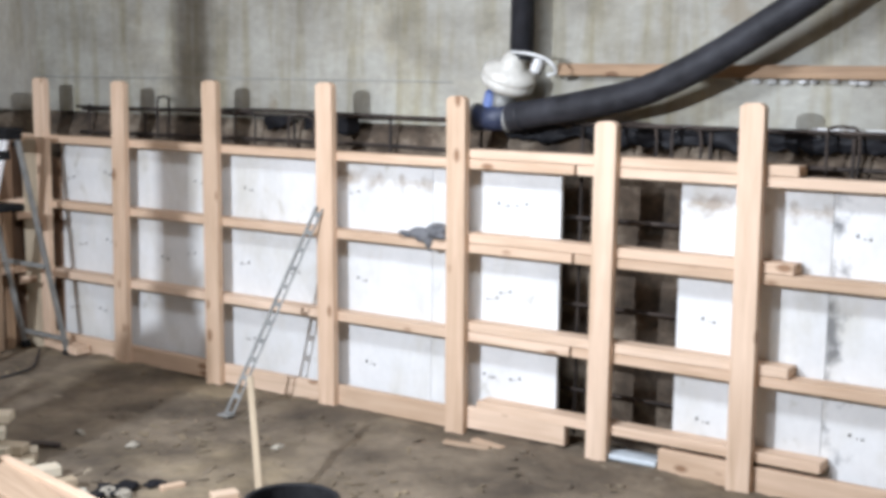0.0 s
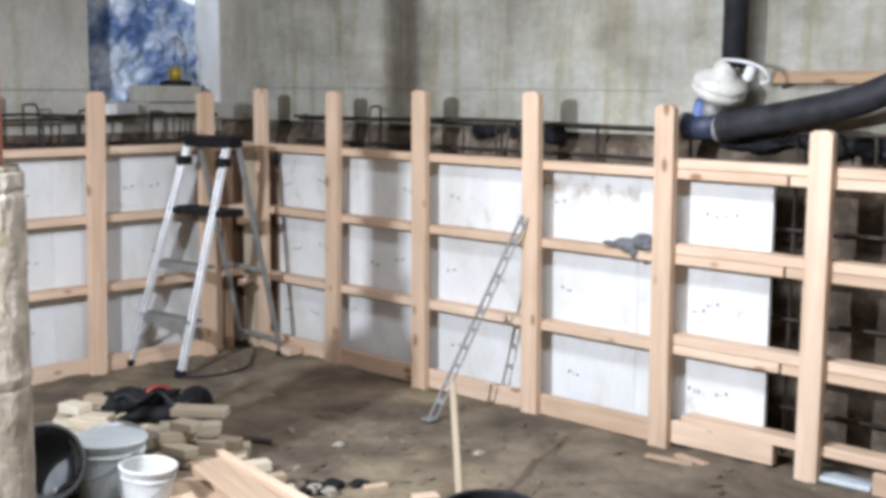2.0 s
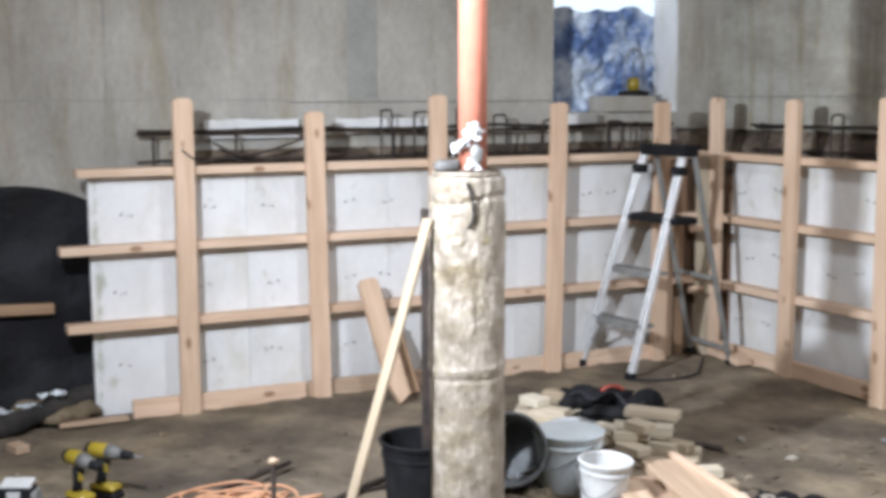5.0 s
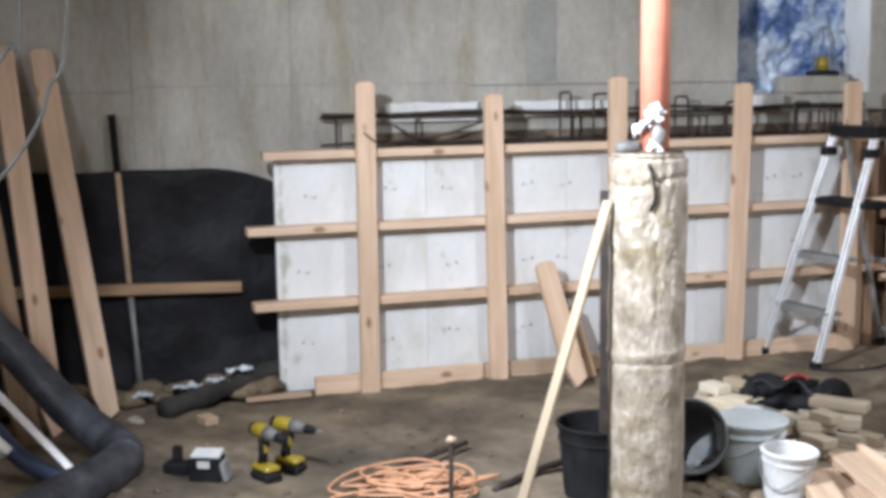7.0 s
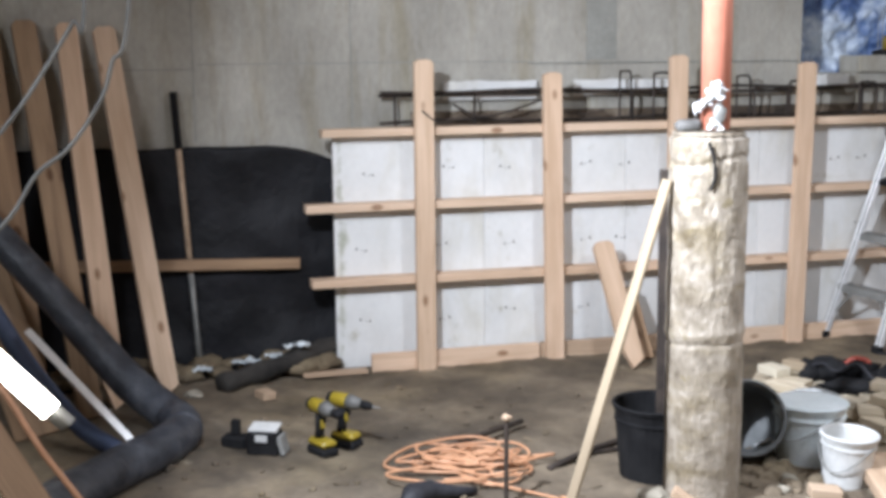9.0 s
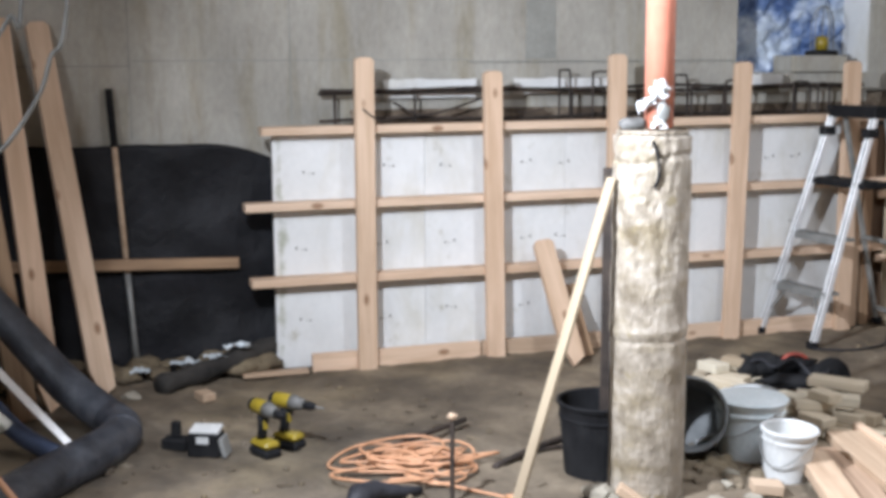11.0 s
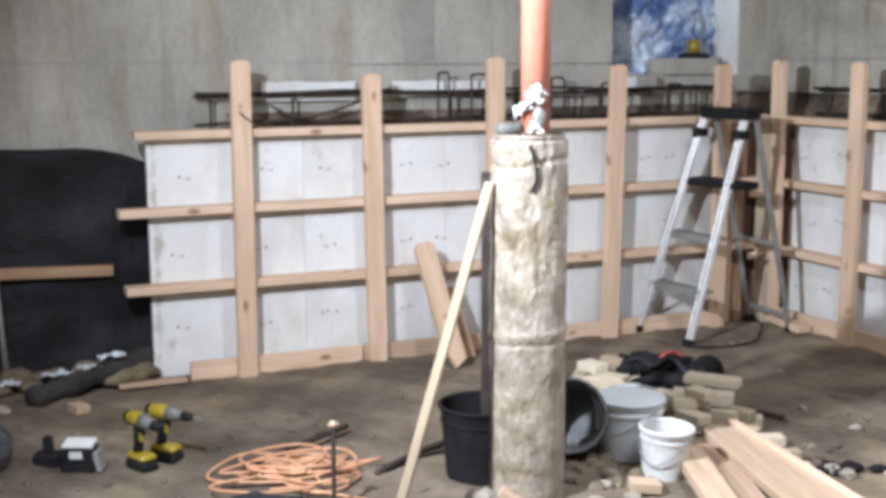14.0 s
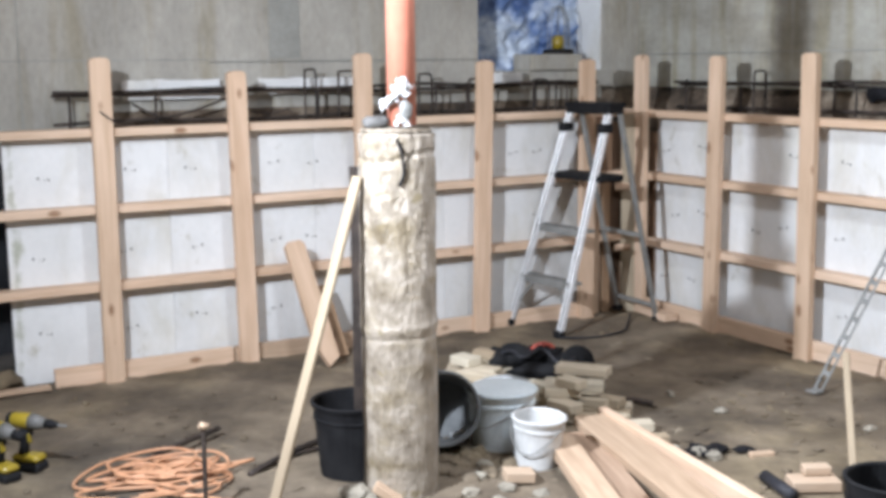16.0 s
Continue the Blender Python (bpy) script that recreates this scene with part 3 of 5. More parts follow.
strip("trim", (-GAP, -1.995, 1.42), (-GAP + 0.004, -1.835, TOP), JOINT, "darker upright band on the west wall")
for y, z in ((-3.185, 1.06), (-3.92, 1.06), (-4.75, 1.06)):
    strip("trim", (-GAP, y, z), (-GAP + 0.003, y + 0.007, TOP), JOINT, "upright formwork joint in the concrete")
strip("trim", (-GAP, -4.75, 1.392), (-GAP + 0.003, -3.92, 1.398), JOINT, "level formwork joint in the concrete")
strip("trim", (-GAP, -3.9, 1.415), (-GAP + 0.003, -2.3, 1.42), JOINT, "level formwork joint in the concrete")
strip("trim", (-GAP, -2.3, 1.405), (-GAP + 0.014, -0.81, 1.41), JOINT, "ledge where the old wall was cast in two lifts")
strip("trim", (-GAP, BACK - 0.012, 1.425), (0.75, BACK, 1.429), JOINT, "ledge where the old wall was cast in two lifts")
strip("trim", (0.75, BACK - 0.006, 1.427), (2.45, BACK, 1.432), JOINT, "ledge where the old wall was cast in two lifts")

ledger = empty("wall_ledger", "orange-stained timber ledger fixed to the concrete wall", "timber rail")
board("plank", (2.98, BACK - 0.02, 1.485), (5.9, BACK - 0.02, 1.475), 0.04, 0.048, OLD_PINE, ledger, label="orange-stained plank")
r = random.Random(9)
bm = bmesh.new()
for k in range(26):
    lump(bm, (3.72 + k * 0.06 + r.uniform(-0.02, 0.02), BACK - 0.012, 1.449 + r.uniform(-0.004, 0.004)), (0.018, 0.012, 0.007 + r.uniform(0, 0.006)), k)
part("mortar_drips", bm, WHITE_PLASTIC, ledger, "pale mortar squeezed out below")

window = empty("window_1", "basement window opening hung with crumpled blue tarpaulin", "window")
tagged(window, kind="structure")


def tarp(u, v):
    y = -0.86 + 0.95 * u
    z = 1.22 + (0.70 + 0.05 * noise.noise(Vector((u * 6, 0, 5)))) * v
    p = Vector((y, z, 0))
    return (-0.56 + 0.05 * noise.noise(p * 5) + 0.035 * noise.noise(p * 11) + 0.02 * noise.noise(p * 23), y, z)


part("tarpaulin", sheet(70, 70, tarp), BLUE_TARP, window, "crumpled blue and silver tarpaulin", smooth=False)
strip("window_1_jamb", (-GAP - 0.22, 0.008, 1.34), (-GAP + 0.002, 0.02, 2.35), FOAM, "pale concrete side of the window opening")
blk = bmesh.new()
box(blk, 0.2, 0.34, 0.09, pose(-0.40, -0.30, 1.385), 0.006)
tagged(part("concrete_block", blk, CONCRETE), "grey concrete block lying on the window sill", "block")

lantern = empty("hand_lamp", "yellow and black hand lamp with a wire guard on the sill", "lamp", "", pose(-0.385, -0.24, 1.43))
part("base", lathe([(0.0, 0.0), (0.085, 0.0), (0.09, 0.012), (0.085, 0.024), (0.05, 0.03), (0.0, 0.03)]), BLACK, lantern, smooth=True)
part("body", lathe([(0.0, 0.03), (0.034, 0.03), (0.036, 0.07), (0.03, 0.1), (0.0, 0.105)]), YELLOW, lantern, "yellow plastic body", smooth=True)
for k in range(5):
    a = 2 * math.pi * k / 5
    part("guard_wire", new_tube(curve_points([(0.06 * math.cos(a), 0.06 * math.sin(a), 0.03), (0.06 * math.cos(a), 0.06 * math.sin(a), 0.18), (0.03 * math.cos(a), 0.03 * math.sin(a), 0.25), (0, 0, 0.265)], 12), 0.003, 6), DULL_METAL, lantern)

# ---- pump and hose on the north wall ----
IVORY = surface("dusty_ivory_plastic", [(0.3, (0.46, 0.44, 0.39)), (0.7, (0.66, 0.64, 0.58))], 9, 0.45, 0, (1, 1, 1), 60, 0.1)
pump = empty("pump", "white and blue pump hung above the form on a pipe", "pump")
part("motor", lathe([(0.0, -0.05), (0.09, -0.05), (0.108, -0.036), (0.112, -0.01), (0.107, -0.006), (0.112, 0.0), (0.108, 0.024), (0.085, 0.04), (0.05, 0.05), (0.045, 0.075), (0.03, 0.1), (0.0, 0.1)]), IVORY, pump, "rounded ivory housing with a seam", pose(2.82, 0.14, 1.455, 12, 24), True)
part("neck", lathe([(0.0, -0.1), (0.045, -0.1), (0.05, 0.0), (0.0, 0.0)]), DULL_METAL, pump, "", pose(2.80, 0.14, 1.40, 5, 12), True)
BLUE = surface("blue_plastic", [(0.3, (0.06, 0.1, 0.25)), (0.7, (0.14, 0.2, 0.42))], 9, 0.45)
NAVY = surface("navy_rubber", [(0.3, (0.012, 0.016, 0.035)), (0.7, (0.03, 0.04, 0.08))], 9, 0.5)
part("bracket", new_box(0.05, 0.07, 0.08, 0.012), BLUE, pump, "blue bracket", pose(2.745, 0.13, 1.36, 0, 15))
outlet = part("outlet", new_tube([(2.67, 0.13, 1.285), (2.84, 0.13, 1.29)], 0.053, 20), NAVY, pump, "dark blue outlet sleeve", None, True)
for x in (2.675, 2.835):
    part("hose_clip", new_tube([(x - 0.008, 0.13, 1.287), (x + 0.008, 0.13, 1.287)], 0.058, 20), DULL_METAL, outlet)
part("riser", new_tube([(2.87, 0.15, 1.52), (2.87, 0.15, 2.7)], 0.048, 18), HOSE, pump, "dark upright pipe", None, True)
part("cable", new_tube(curve_points([(2.85, 0.1, 1.55), (2.93, 0.08, 1.545), (2.99, 0.1, 1.53), (3.03, 0.12, 1.5), (3.03, 0.14, 1.47), (2.99, 0.15, 1.46)], 22), 0.007, 8), WHITE_PLASTIC, pump, "cream cable", None, True)
part("plug", new_box(0.04, 0.04, 0.07, 0.01), WHITE_PLASTIC, pump, "", pose(2.96, 0.12, 1.50, 0, 22))
drain = empty("drain_hose", "thick black rubber hose rising from the pump", "hose")
line = curve_points([(2.84, 0.13, 1.29), (2.98, 0.125, 1.315), (3.2, 0.12, 1.355), (3.42, 0.11, 1.405), (3.65, 0.10, 1.505), (3.88, 0.09, 1.635), (4.1, 0.08, 1.78), (4.4, 0.06, 2.05), (4.8, 0.05, 2.4), (5.0, 0.05, 2.7)], 70)
part("hose", new_tube(line, [0.056 + 0.001 * noise.noise(Vector((k * 0.3, 5, 0))) for k in range(70)], 22), HOSE, drain, "", None, True)
part("hose_cuff", new_tube(line[:5], 0.0595, 22), HOSE, drain, "short rubber cuff", None, True)

# ---- by the north form ----
strut = empty("angle_strut", "slotted galvanised angle iron leaning on the form", "strut")
a, b = Vector((1.80, -0.43, 0.0)), Vector((1.985, -0.045, 0.88))
m = between(a, b, (0.35, -1, 0.3))
n = (b - a).length
bm = bmesh.new()
for s in (-1, 1):
    box(bm, n, 0.009, 0.003, Matrix.Translation((0, s * 0.015, 0)))
k = -n / 2
while k < n / 2:
    box(bm, 0.022, 0.022, 0.003, Matrix.Translation((k + 0.011, 0, 0)))
    k += 0.085
part("slotted_flange", bm, STRUT, strut, "", m)
part("side_flange", new_box(n, 0.003, 0.03, 0.0), STRUT, strut, "", m @ Matrix.Translation((0, 0.0205, -0.014)))
part("foot", new_box(0.06, 0.05, 0.008, 0.002), STRUT, strut, "", pose(1.80, -0.44, 0.012))

GLOVE = surface("grey_cloth", [(0.3, (0.10, 0.10, 0.105)), (0.7, (0.22, 0.22, 0.225))], 14, 0.95, 0, (1, 1, 1), 90, 0.6)
bm = bmesh.new()
for k, (x, z, sx, sz) in enumerate(((2.50, 0.80, 0.055, 0.03), (2.56, 0.815, 0.045, 0.03), (2.44, 0.795, 0.04, 0.016), (2.41, 0.80, 0.03, 0.011), (2.59, 0.83, 0.03, 0.02), (2.53, 0.77, 0.03, 0.035), (2.6, 0.80, 0.028, 0.012), (2.58, 0.845, 0.03, 0.01))):
    lump(bm, (x, 0.0 + 0.006 * (k % 3), z), (sx, 0.03, sz), k)
glove = part("work_glove", bm, GLOVE, smooth=True)
fused = glove.modifiers.new("fused", "REMESH")
fused.mode, fused.voxel_size, fused.use_smooth_shade = "VOXEL", 0.005, True
tagged(glove, "limp grey work glove lying over the rail", "glove")


def pail(name, at, r0, r1, h, mat, label, category, group="", turn=None, ribs=1, handle=True):
    ob = empty(name, label, category, group, turn if turn is not None else pose(*at))
    t = 0.004
    prof = [(0.0, 0.0), (r0, 0.0), (r0 + 0.003, 0.006)]
    for k in range(ribs):
        z = h * (0.80 - 0.12 * k)
        r = r0 + (r1 - r0) * z / h
        prof += [(r, z - 0.006), (r + 0.005, z - 0.004), (r + 0.005, z + 0.004), (r, z + 0.006)]
    prof += [(r1, h - 0.014), (r1 + 0.006, h - 0.012), (r1 + 0.005, h), (r1 - t, h), (r0 - t, 0.008), (0.0, 0.008)]
    part("body", lathe(prof, 36), mat, ob, smooth=False)
    part("rim", lathe([(r1 - t - 0.001, h - 0.006), (r1 + 0.008, h - 0.006), (r1 + 0.0085, h + 0.001), (r1 + 0.004, h + 0.004), (r1 - t - 0.001, h + 0.002), (r1 - t - 0.001, h - 0.006)], 36), mat, ob, smooth=True)
    if handle:
        z = h * 0.86
        pts = [((r1 + 0.006) * math.cos(a), (r1 + 0.006) * math.sin(a), z - 0.09 * math.sin(a + math.pi) ** 2 * 1.0) for a in [math.pi * (1 + k / 14) for k in range(15)]]
        part("handle", new_tube(pts, 0.0028, 6), DULL_METAL, ob, "thin wire handle")
    return ob


pail("bucket", (3.24, -1.66, 0.0), 0.105, 0.125, 0.29, BLACK, "black plastic bucket standing on the earth floor", "bucket", "buckets", None, 2, False)
bm = new_box(0.70, 0.024, 0.016, 0.004)
tagged(part("wooden_stick", bm, SCRAP_PINE, None, "", between((2.83, -1.335, 0.0), (2.40, -0.93, 0.36))), "pale wooden stick standing askew in the floor", "stick")

# ---- step ladder in the corner ----
ladder = empty("step_ladder", "aluminium step ladder with a black top and shelf", "ladder")
FL, FR = Vector((-0.019, -0.8, 0.0)), Vector((0.384, -0.76, 0.0))
BL, BR = Vector((0.05, -0.13, 0.02)), Vector((0.33, -0.085, 0.0))
TL, TR = Vector((0.105, -0.462, 1.15)), Vector((0.387, -0.428, 1.15))
for p, q in ((FL, TL + Vector((0, -0.03, 0))), (FR, TR + Vector((0, -0.03, 0)))):
    mm = between(p, q, (0, -1, 0.3))
    n = (q - p).length
    bm = bmesh.new()
    for s in (-1, 1):
        box(bm, n, 0.026, 0.009, Matrix.Translation((0, 0, s * 0.0145)), 0.0015)
    mm = mm @ pose(0, 0, 0, 90)
    side = part("front_rail", bm, ALUMINIUM, ladder, "bright aluminium rail", mm)
    part("web", new_box(n - 0.01, 0.010, 0.022, 0.0), DULL_METAL, side, "dull recessed web")
    part("foot", new_box(0.05, 0.045, 0.04, 0.006), BLACK, side, "black rubber foot", mm.inverted() @ Matrix.Translation(p + Vector((0, 0, 0.018))))
    part("bracket", new_box(0.055, 0.07, 0.045, 0.006), BLACK, side, "black plastic bracket", mm.inverted() @ Matrix.Translation(p.lerp(q, 0.915)))
for p, q in ((BL, TL + Vector((0, 0.03, 0))), (BR, TR + Vector((0, 0.03, 0)))):
    n = (q - p).length
    mm = between(p, q, (0, 1, 0.3))
    leg = part("rear_leg", new_box(n, 0.026, 0.022, 0.003), DULL_METAL, ladder, "dull metal rear leg", mm)
    part("foot", new_box(0.045, 0.04, 0.035, 0.006), BLACK, leg, "black rubber foot", mm.inverted() @ Matrix.Translation(p + Vector((0, 0, 0.016))))
for f, d in ((0.235, 0.075), (0.465, 0.075)):
    p, q = FL.lerp(TL, f), FR.lerp(TR, f)
    bm = bmesh.new()
    box(bm, (q - p).length + 0.03, d, 0.016, None, 0.003)
    box(bm, (q - p).length + 0.03, 0.006, 0.035, Matrix.Translation((0, -d / 2, -0.012)))
    part("step", bm, STRUT, ladder, "dusty grey step", between(p + Vector((0, 0.02, 0)), q + Vector((0, 0.02, 0))))
p, q = FL.lerp(TL, 0.695), FR.lerp(TR, 0.695)
bm = new_box((q - p).length + 0.085, 0.17, 0.034, 0.008)
part("shelf", bm, BLACK, ladder, "black plastic shelf", between(p + Vector((0, 0.06, 0)), q + Vector((0, 0.06, 0))))
bm = bmesh.new()
box(bm, 0.345, 0.12, 0.022, None, 0.006)
box(bm, 0.325, 0.11, 0.045, Matrix.Translation((0, 0, -0.025)), 0.006)
part("top_cap", bm, BLACK, ladder, "black plastic top", between(TL + Vector((0, 0, 0.02)), TR + Vector((0, 0, 0.02))))
for f in (0.08, 0.42):
    p, q = BL.lerp(TL, f), BR.lerp(TR, f)
    part("rear_bar", new_box((q - p).length, 0.022, 0.022, 0.003), DULL_METAL, ladder, "", between(p, q))
for p0, q0, r0 in ((FL, TL, FR), (FR, TR, FL)):
    p, q = p0.lerp(q0, 0.1), p0.lerp(r0, 0.3).lerp(q0, 0.225)
    part("step_brace", new_box((q - p).length, 0.014, 0.006, 0.001), DULL_METAL, ladder, "", between(p, q, (0, -1, 0.2)))
tagged(part("power_cord", new_tube(curve_points([(0.42, -0.78, 0.012), (0.50, -0.62, 0.012), (0.47, -0.42, 0.014), (0.33, -0.28, 0.012), (0.2, -0.16, 0.03)], 26), 0.006, 7), HOSE, smooth=True), "thin dark power cord lying across the floor", "cord")

# ---- lumber pile, saw and planks ----
r = random.Random(21)
PILE_PINE = lumber("pale_dusty_offcuts", (0.64, 0.58, 0.46), (0.48, 0.43, 0.33), False)
PILE = (
    (0.95, -1.63, 0.019, 0.42, 40, 0.14), (0.93, -1.56, 0.057, 0.36, 52, 0.14), (0.93, -1.54, 0.095, 0.22, 45, 0.089), (0.94, -1.53, 0.136, 0.13, 30, 0.07),
    (1.22, -1.50, 0.019, 0.55, 60, 0.14), (1.45, -1.46, 0.019, 0.34, 30, 0.089), (1.47, -1.47, 0.057, 0.33, 42, 0.089), (1.44, -1.42, 0.095, 0.30, 50, 0.089),
    (1.38, -1.33, 0.133, 0.28, 38, 0.089), (1.55, -1.36, 0.019, 0.30, 55, 0.089), (1.62, -1.40, 0.019, 0.26, 48, 0.06), (1.2, -1.62, 0.057, 0.4, 66, 0.1), (1.04, -1.72, 0.019, 0.3, 50, 0.1),
)
PILE += (
    (1.12, -1.68, 0.095, 0.22, 20, 0.06), (1.30, -1.57, 0.057, 0.30, 75, 0.06), (1.50, -1.52, 0.095, 0.18, 62, 0.07), (1.56, -1.43, 0.057, 0.2, 30, 0.06),
    (1.66, -1.47, 0.019, 0.22, 58, 0.05), (0.86, -1.67, 0.019, 0.3, 62, 0.09), (1.34, -1.40, 0.057, 0.24, 56, 0.089), (1.82, -1.40, 0.019, 0.16, 65, 0.07),
    (1.53, -1.55, 0.019, 0.20, 20, 0.09), (1.56, -1.55, 0.057, 0.17, 12, 0.08), (1.52, -1.49, 0.133, 0.14, 15, 0.08), (1.60, -1.36, 0.057, 0.14, 25, 0.07), (1.70, -1.40, 0.019, 0.12, 20, 0.06),
    (0.98, -1.66, 0.133, 0.14, 10, 0.09), (1.06, -1.62, 0.095, 0.18, 35, 0.09), (1.40, -1.55, 0.095, 0.16, 30, 0.08),
)
for k, (x, y, z, n, turn, w) in enumerate(PILE):
    ob = part("lumber_offcut", new_box(n * 0.8, w * 0.9, 0.037, 0.003), PILE_PINE if k % 7 != 3 else SCRAP_PINE, None, "", pose(x, y, z, 0, 0, turn + r.uniform(-4, 4)))
    tagged(ob, "sawn pine offcut stacked in the scrap pile", "offcut", "offcuts in the pile")
saw = empty("circular_saw", "black circular saw with a red grip on the scrap pile", "power tool", "", pose(1.06, -1.34, 0.03, 0, 0, 55))
bm = bmesh.new()
for k, (p, s) in enumerate((((0, 0, 0.10), (0.085, 0.06, 0.05)), ((-0.10, 0.01, 0.09), (0.075, 0.055, 0.055)), ((0.10, -0.01, 0.07), (0.07, 0.06, 0.045)), ((-0.17, 0.0, 0.08), (0.055, 0.06, 0.055)), ((0.02, -0.08, 0.05), (0.15, 0.05, 0.04)))):
    lump(bm, p, s, k + 30)
part("body", bm, BLACK, saw, smooth=True)
part("blade_guard", lathe([(0.0, -0.012), (0.075, -0.012), (0.08, 0.0), (0.075, 0.012), (0.0, 0.012)], 28), BLACK, saw, "dark metal blade guard", pose(0.17, -0.02, 0.07, 80, 0, 20))
RED = surface("red_plastic", [(0.3, (0.25, 0.03, 0.015)), (0.7, (0.4, 0.06, 0.03))], 9, 0.45)
part("grip", new_tube(curve_points([(-0.03, 0, 0.12), (0.0, 0, 0.145), (0.05, 0, 0.145), (0.08, 0, 0.11)], 12), 0.011, 10), RED, saw, "red grip", None, True)
part("motor", new_tube([(0.15, 0.0, 0.07), (0.2, 0.06, 0.07)], 0.052, 16), BLACK, saw, "", None, True)
part("power_lead", new_tube(curve_points([(0.16, -0.05, 0.10), (0.10, -0.11, 0.085), (0.02, -0.06, 0.14), (-0.06, -0.09, 0.11), (-0.12, -0.05, 0.13), (-0.2, -0.02, 0.09)], 26), 0.008, 7), HOSE, saw, "", None, True)
part("side_handle", new_tube(curve_points([(-0.15, 0.0, 0.10), (-0.15, 0.01, 0.13), (-0.09, 0.01, 0.14), (-0.06, 0.0, 0.12)], 12), 0.012, 9), BLACK, saw, "", None, True)
part("base_plate", new_box(0.24, 0.11, 0.006, 0.002), DULL_METAL, saw, "dull steel base plate", pose(0.04, -0.02, 0.028, 12, 0, 0))
part("cord", new_tube(curve_points([(-0.15, 0, 0.05), (-0.2, -0.05, 0.03), (-0.1, -0.13, 0.02), (0.02, -0.12, 0.04), (0.1, -0.14, 0.02)], 20), 0.007, 7), BLACK, saw, "", None, True)


def stake_board(name, foot, top, w, t, mat, up, label, category, group="", point=0.12):
    a, b = Vector(foot), Vector(top)
    n = (b - a).length
    bm = bmesh.new()
    prof = [(-n / 2, 0.1 * w), (-n / 2 + point, w / 2), (n / 2 - 0.02, w / 2), (n / 2, w / 2 - 0.018), (n / 2, -w / 2 + 0.018), (n / 2 - 0.02, -w / 2), (-n / 2 + point * 0.3, -w / 2)]
    f = bm.faces.new([bm.verts.new((x, y, -t / 2)) for x, y in prof])
    ext = bmesh.ops.extrude_face_region(bm, geom=[f])
    bmesh.ops.translate(bm, verts=[v for v in ext["geom"] if isinstance(v, bmesh.types.BMVert)], vec=(0, 0, t))
    ob = part(name, bm, mat, None, "", between(a, b, up))
    return tagged(ob, label, category, group)


def floor_plank(a, b, w, t, mat, label):
    ob = board("floor_plank", a, b, w, t, mat)
    return tagged(ob, label, "plank", "planks on the floor")


floor_plank((1.758, -1.57, 0.055), (2.9, -1.858, 0.03), 0.14, 0.036, CUT_PINE, "long pine plank lying on the scrap pile")
floor_plank((1.721, -1.489, 0.045), (2.88, -1.70, 0.045), 0.036, 0.08, PINE, "narrow pine board lying on its edge")
floor_plank((1.80, -1.69, 0.02), (2.95, -2.16, 0.02), 0.18, 0.036, STAINED_PINE, "wide stained pine plank on the floor")
stake_board("floor_plank", (2.75, -2.156, 0.045), (1.915, -1.824, 0.06), 0.10, 0.036, CUT_PINE, (0, 0, 1), "short pine plank with a rounded end", "plank", "planks on the floor", 0.005)

PALE_PLASTIC = surface("pale_bluish_plastic", [(0.3, (0.62, 0.69, 0.71)), (0.7, (0.76, 0.82, 0.84))], 6, 0.45, 0, (1, 1, 1), 60, 0.08, (10, 0.68, (0.34, 0.34, 0.31)))
DARK_DUSTY = surface("dark_dusty_plastic", [(0.3, (0.10, 0.105, 0.105)), (0.7, (0.2, 0.205, 0.205))], 6, 0.75, 0, (1, 1, 1), 40, 0.2)
DUSTY = surface("dusty_grey_plastic", [(0.3, (0.24, 0.25, 0.25)), (0.7, (0.42, 0.43, 0.43))], 6, 0.75, 0, (1, 1, 1), 40, 0.2)
pail("bucket", (1.955, -1.945, 0.0), 0.072, 0.09, 0.178, WHITE_PLASTIC, "white plastic pail with a wire handle, splashed with cement", "bucket", "buckets", pose(1.955, -1.945, 0.0, 0, 3, 30), 1)
pail("bucket", (1.70, -1.93, 0.0), 0.105, 0.125, 0.215, PALE_PLASTIC, "pale grey plastic bucket with a wire handle", "bucket", "buckets", pose(1.70, -1.93, 0, 0, 0, 20), 1)
part("lid", lathe([(0.0, 0.212), (0.121, 0.213), (0.124, 0.219), (0.0, 0.221)], 32), PALE_PLASTIC, bpy.data.objects["bucket.002"], "dusty grey lid")
pail("bucket", (1.60, -2.10, 0.13), 0.105, 0.128, 0.22, DARK_DUSTY, "grey bucket lying on its side with a dark inside", "bucket", "buckets", pose(1.53, -2.07, 0.11, 0, 72, -32), 1, False)
tagged(part("white_stick", new_tube([(1.60, -2.085, 0.035), (1.615, -2.0, 0.065)], 0.008, 8), WHITE_PLASTIC, smooth=True), "short white plastic stick lying by the fallen bucket", "stick")
leant = empty("plastic_disc", "dark grey round lid lying on the scrap pile", "lid", "", pose(1.49, -1.785, 0.15, 3, 5, 0))
part("plate", lathe([(0.0, -0.004), (0.10, -0.004), (0.105, 0.0), (0.105, 0.010), (0.098, 0.010), (0.094, 0.004), (0.0, 0.004)], 32), DUSTY, leant)
pail("bucket", (1.69, -2.515, 0.0), 0.12, 0.145, 0.258, BLACK, "black rubber bucket holding a dark board", "bucket", "buckets", None, 1, False)
ob = board("weathered_stick", (1.64, -2.475, 0.012), (1.735, -2.52, 1.06), 0.035, 0.014, RUST, None, (1, -0.5, 0))
tagged(ob, "dark weathered stick standing in the black bucket", "stick")
ob = board("pine_slat", (2.05, -2.985, 0.0), (1.912, -2.592, 1.045), 0.032, 0.018, SCRAP_PINE, None, (0.75, -0.9, 0.3))
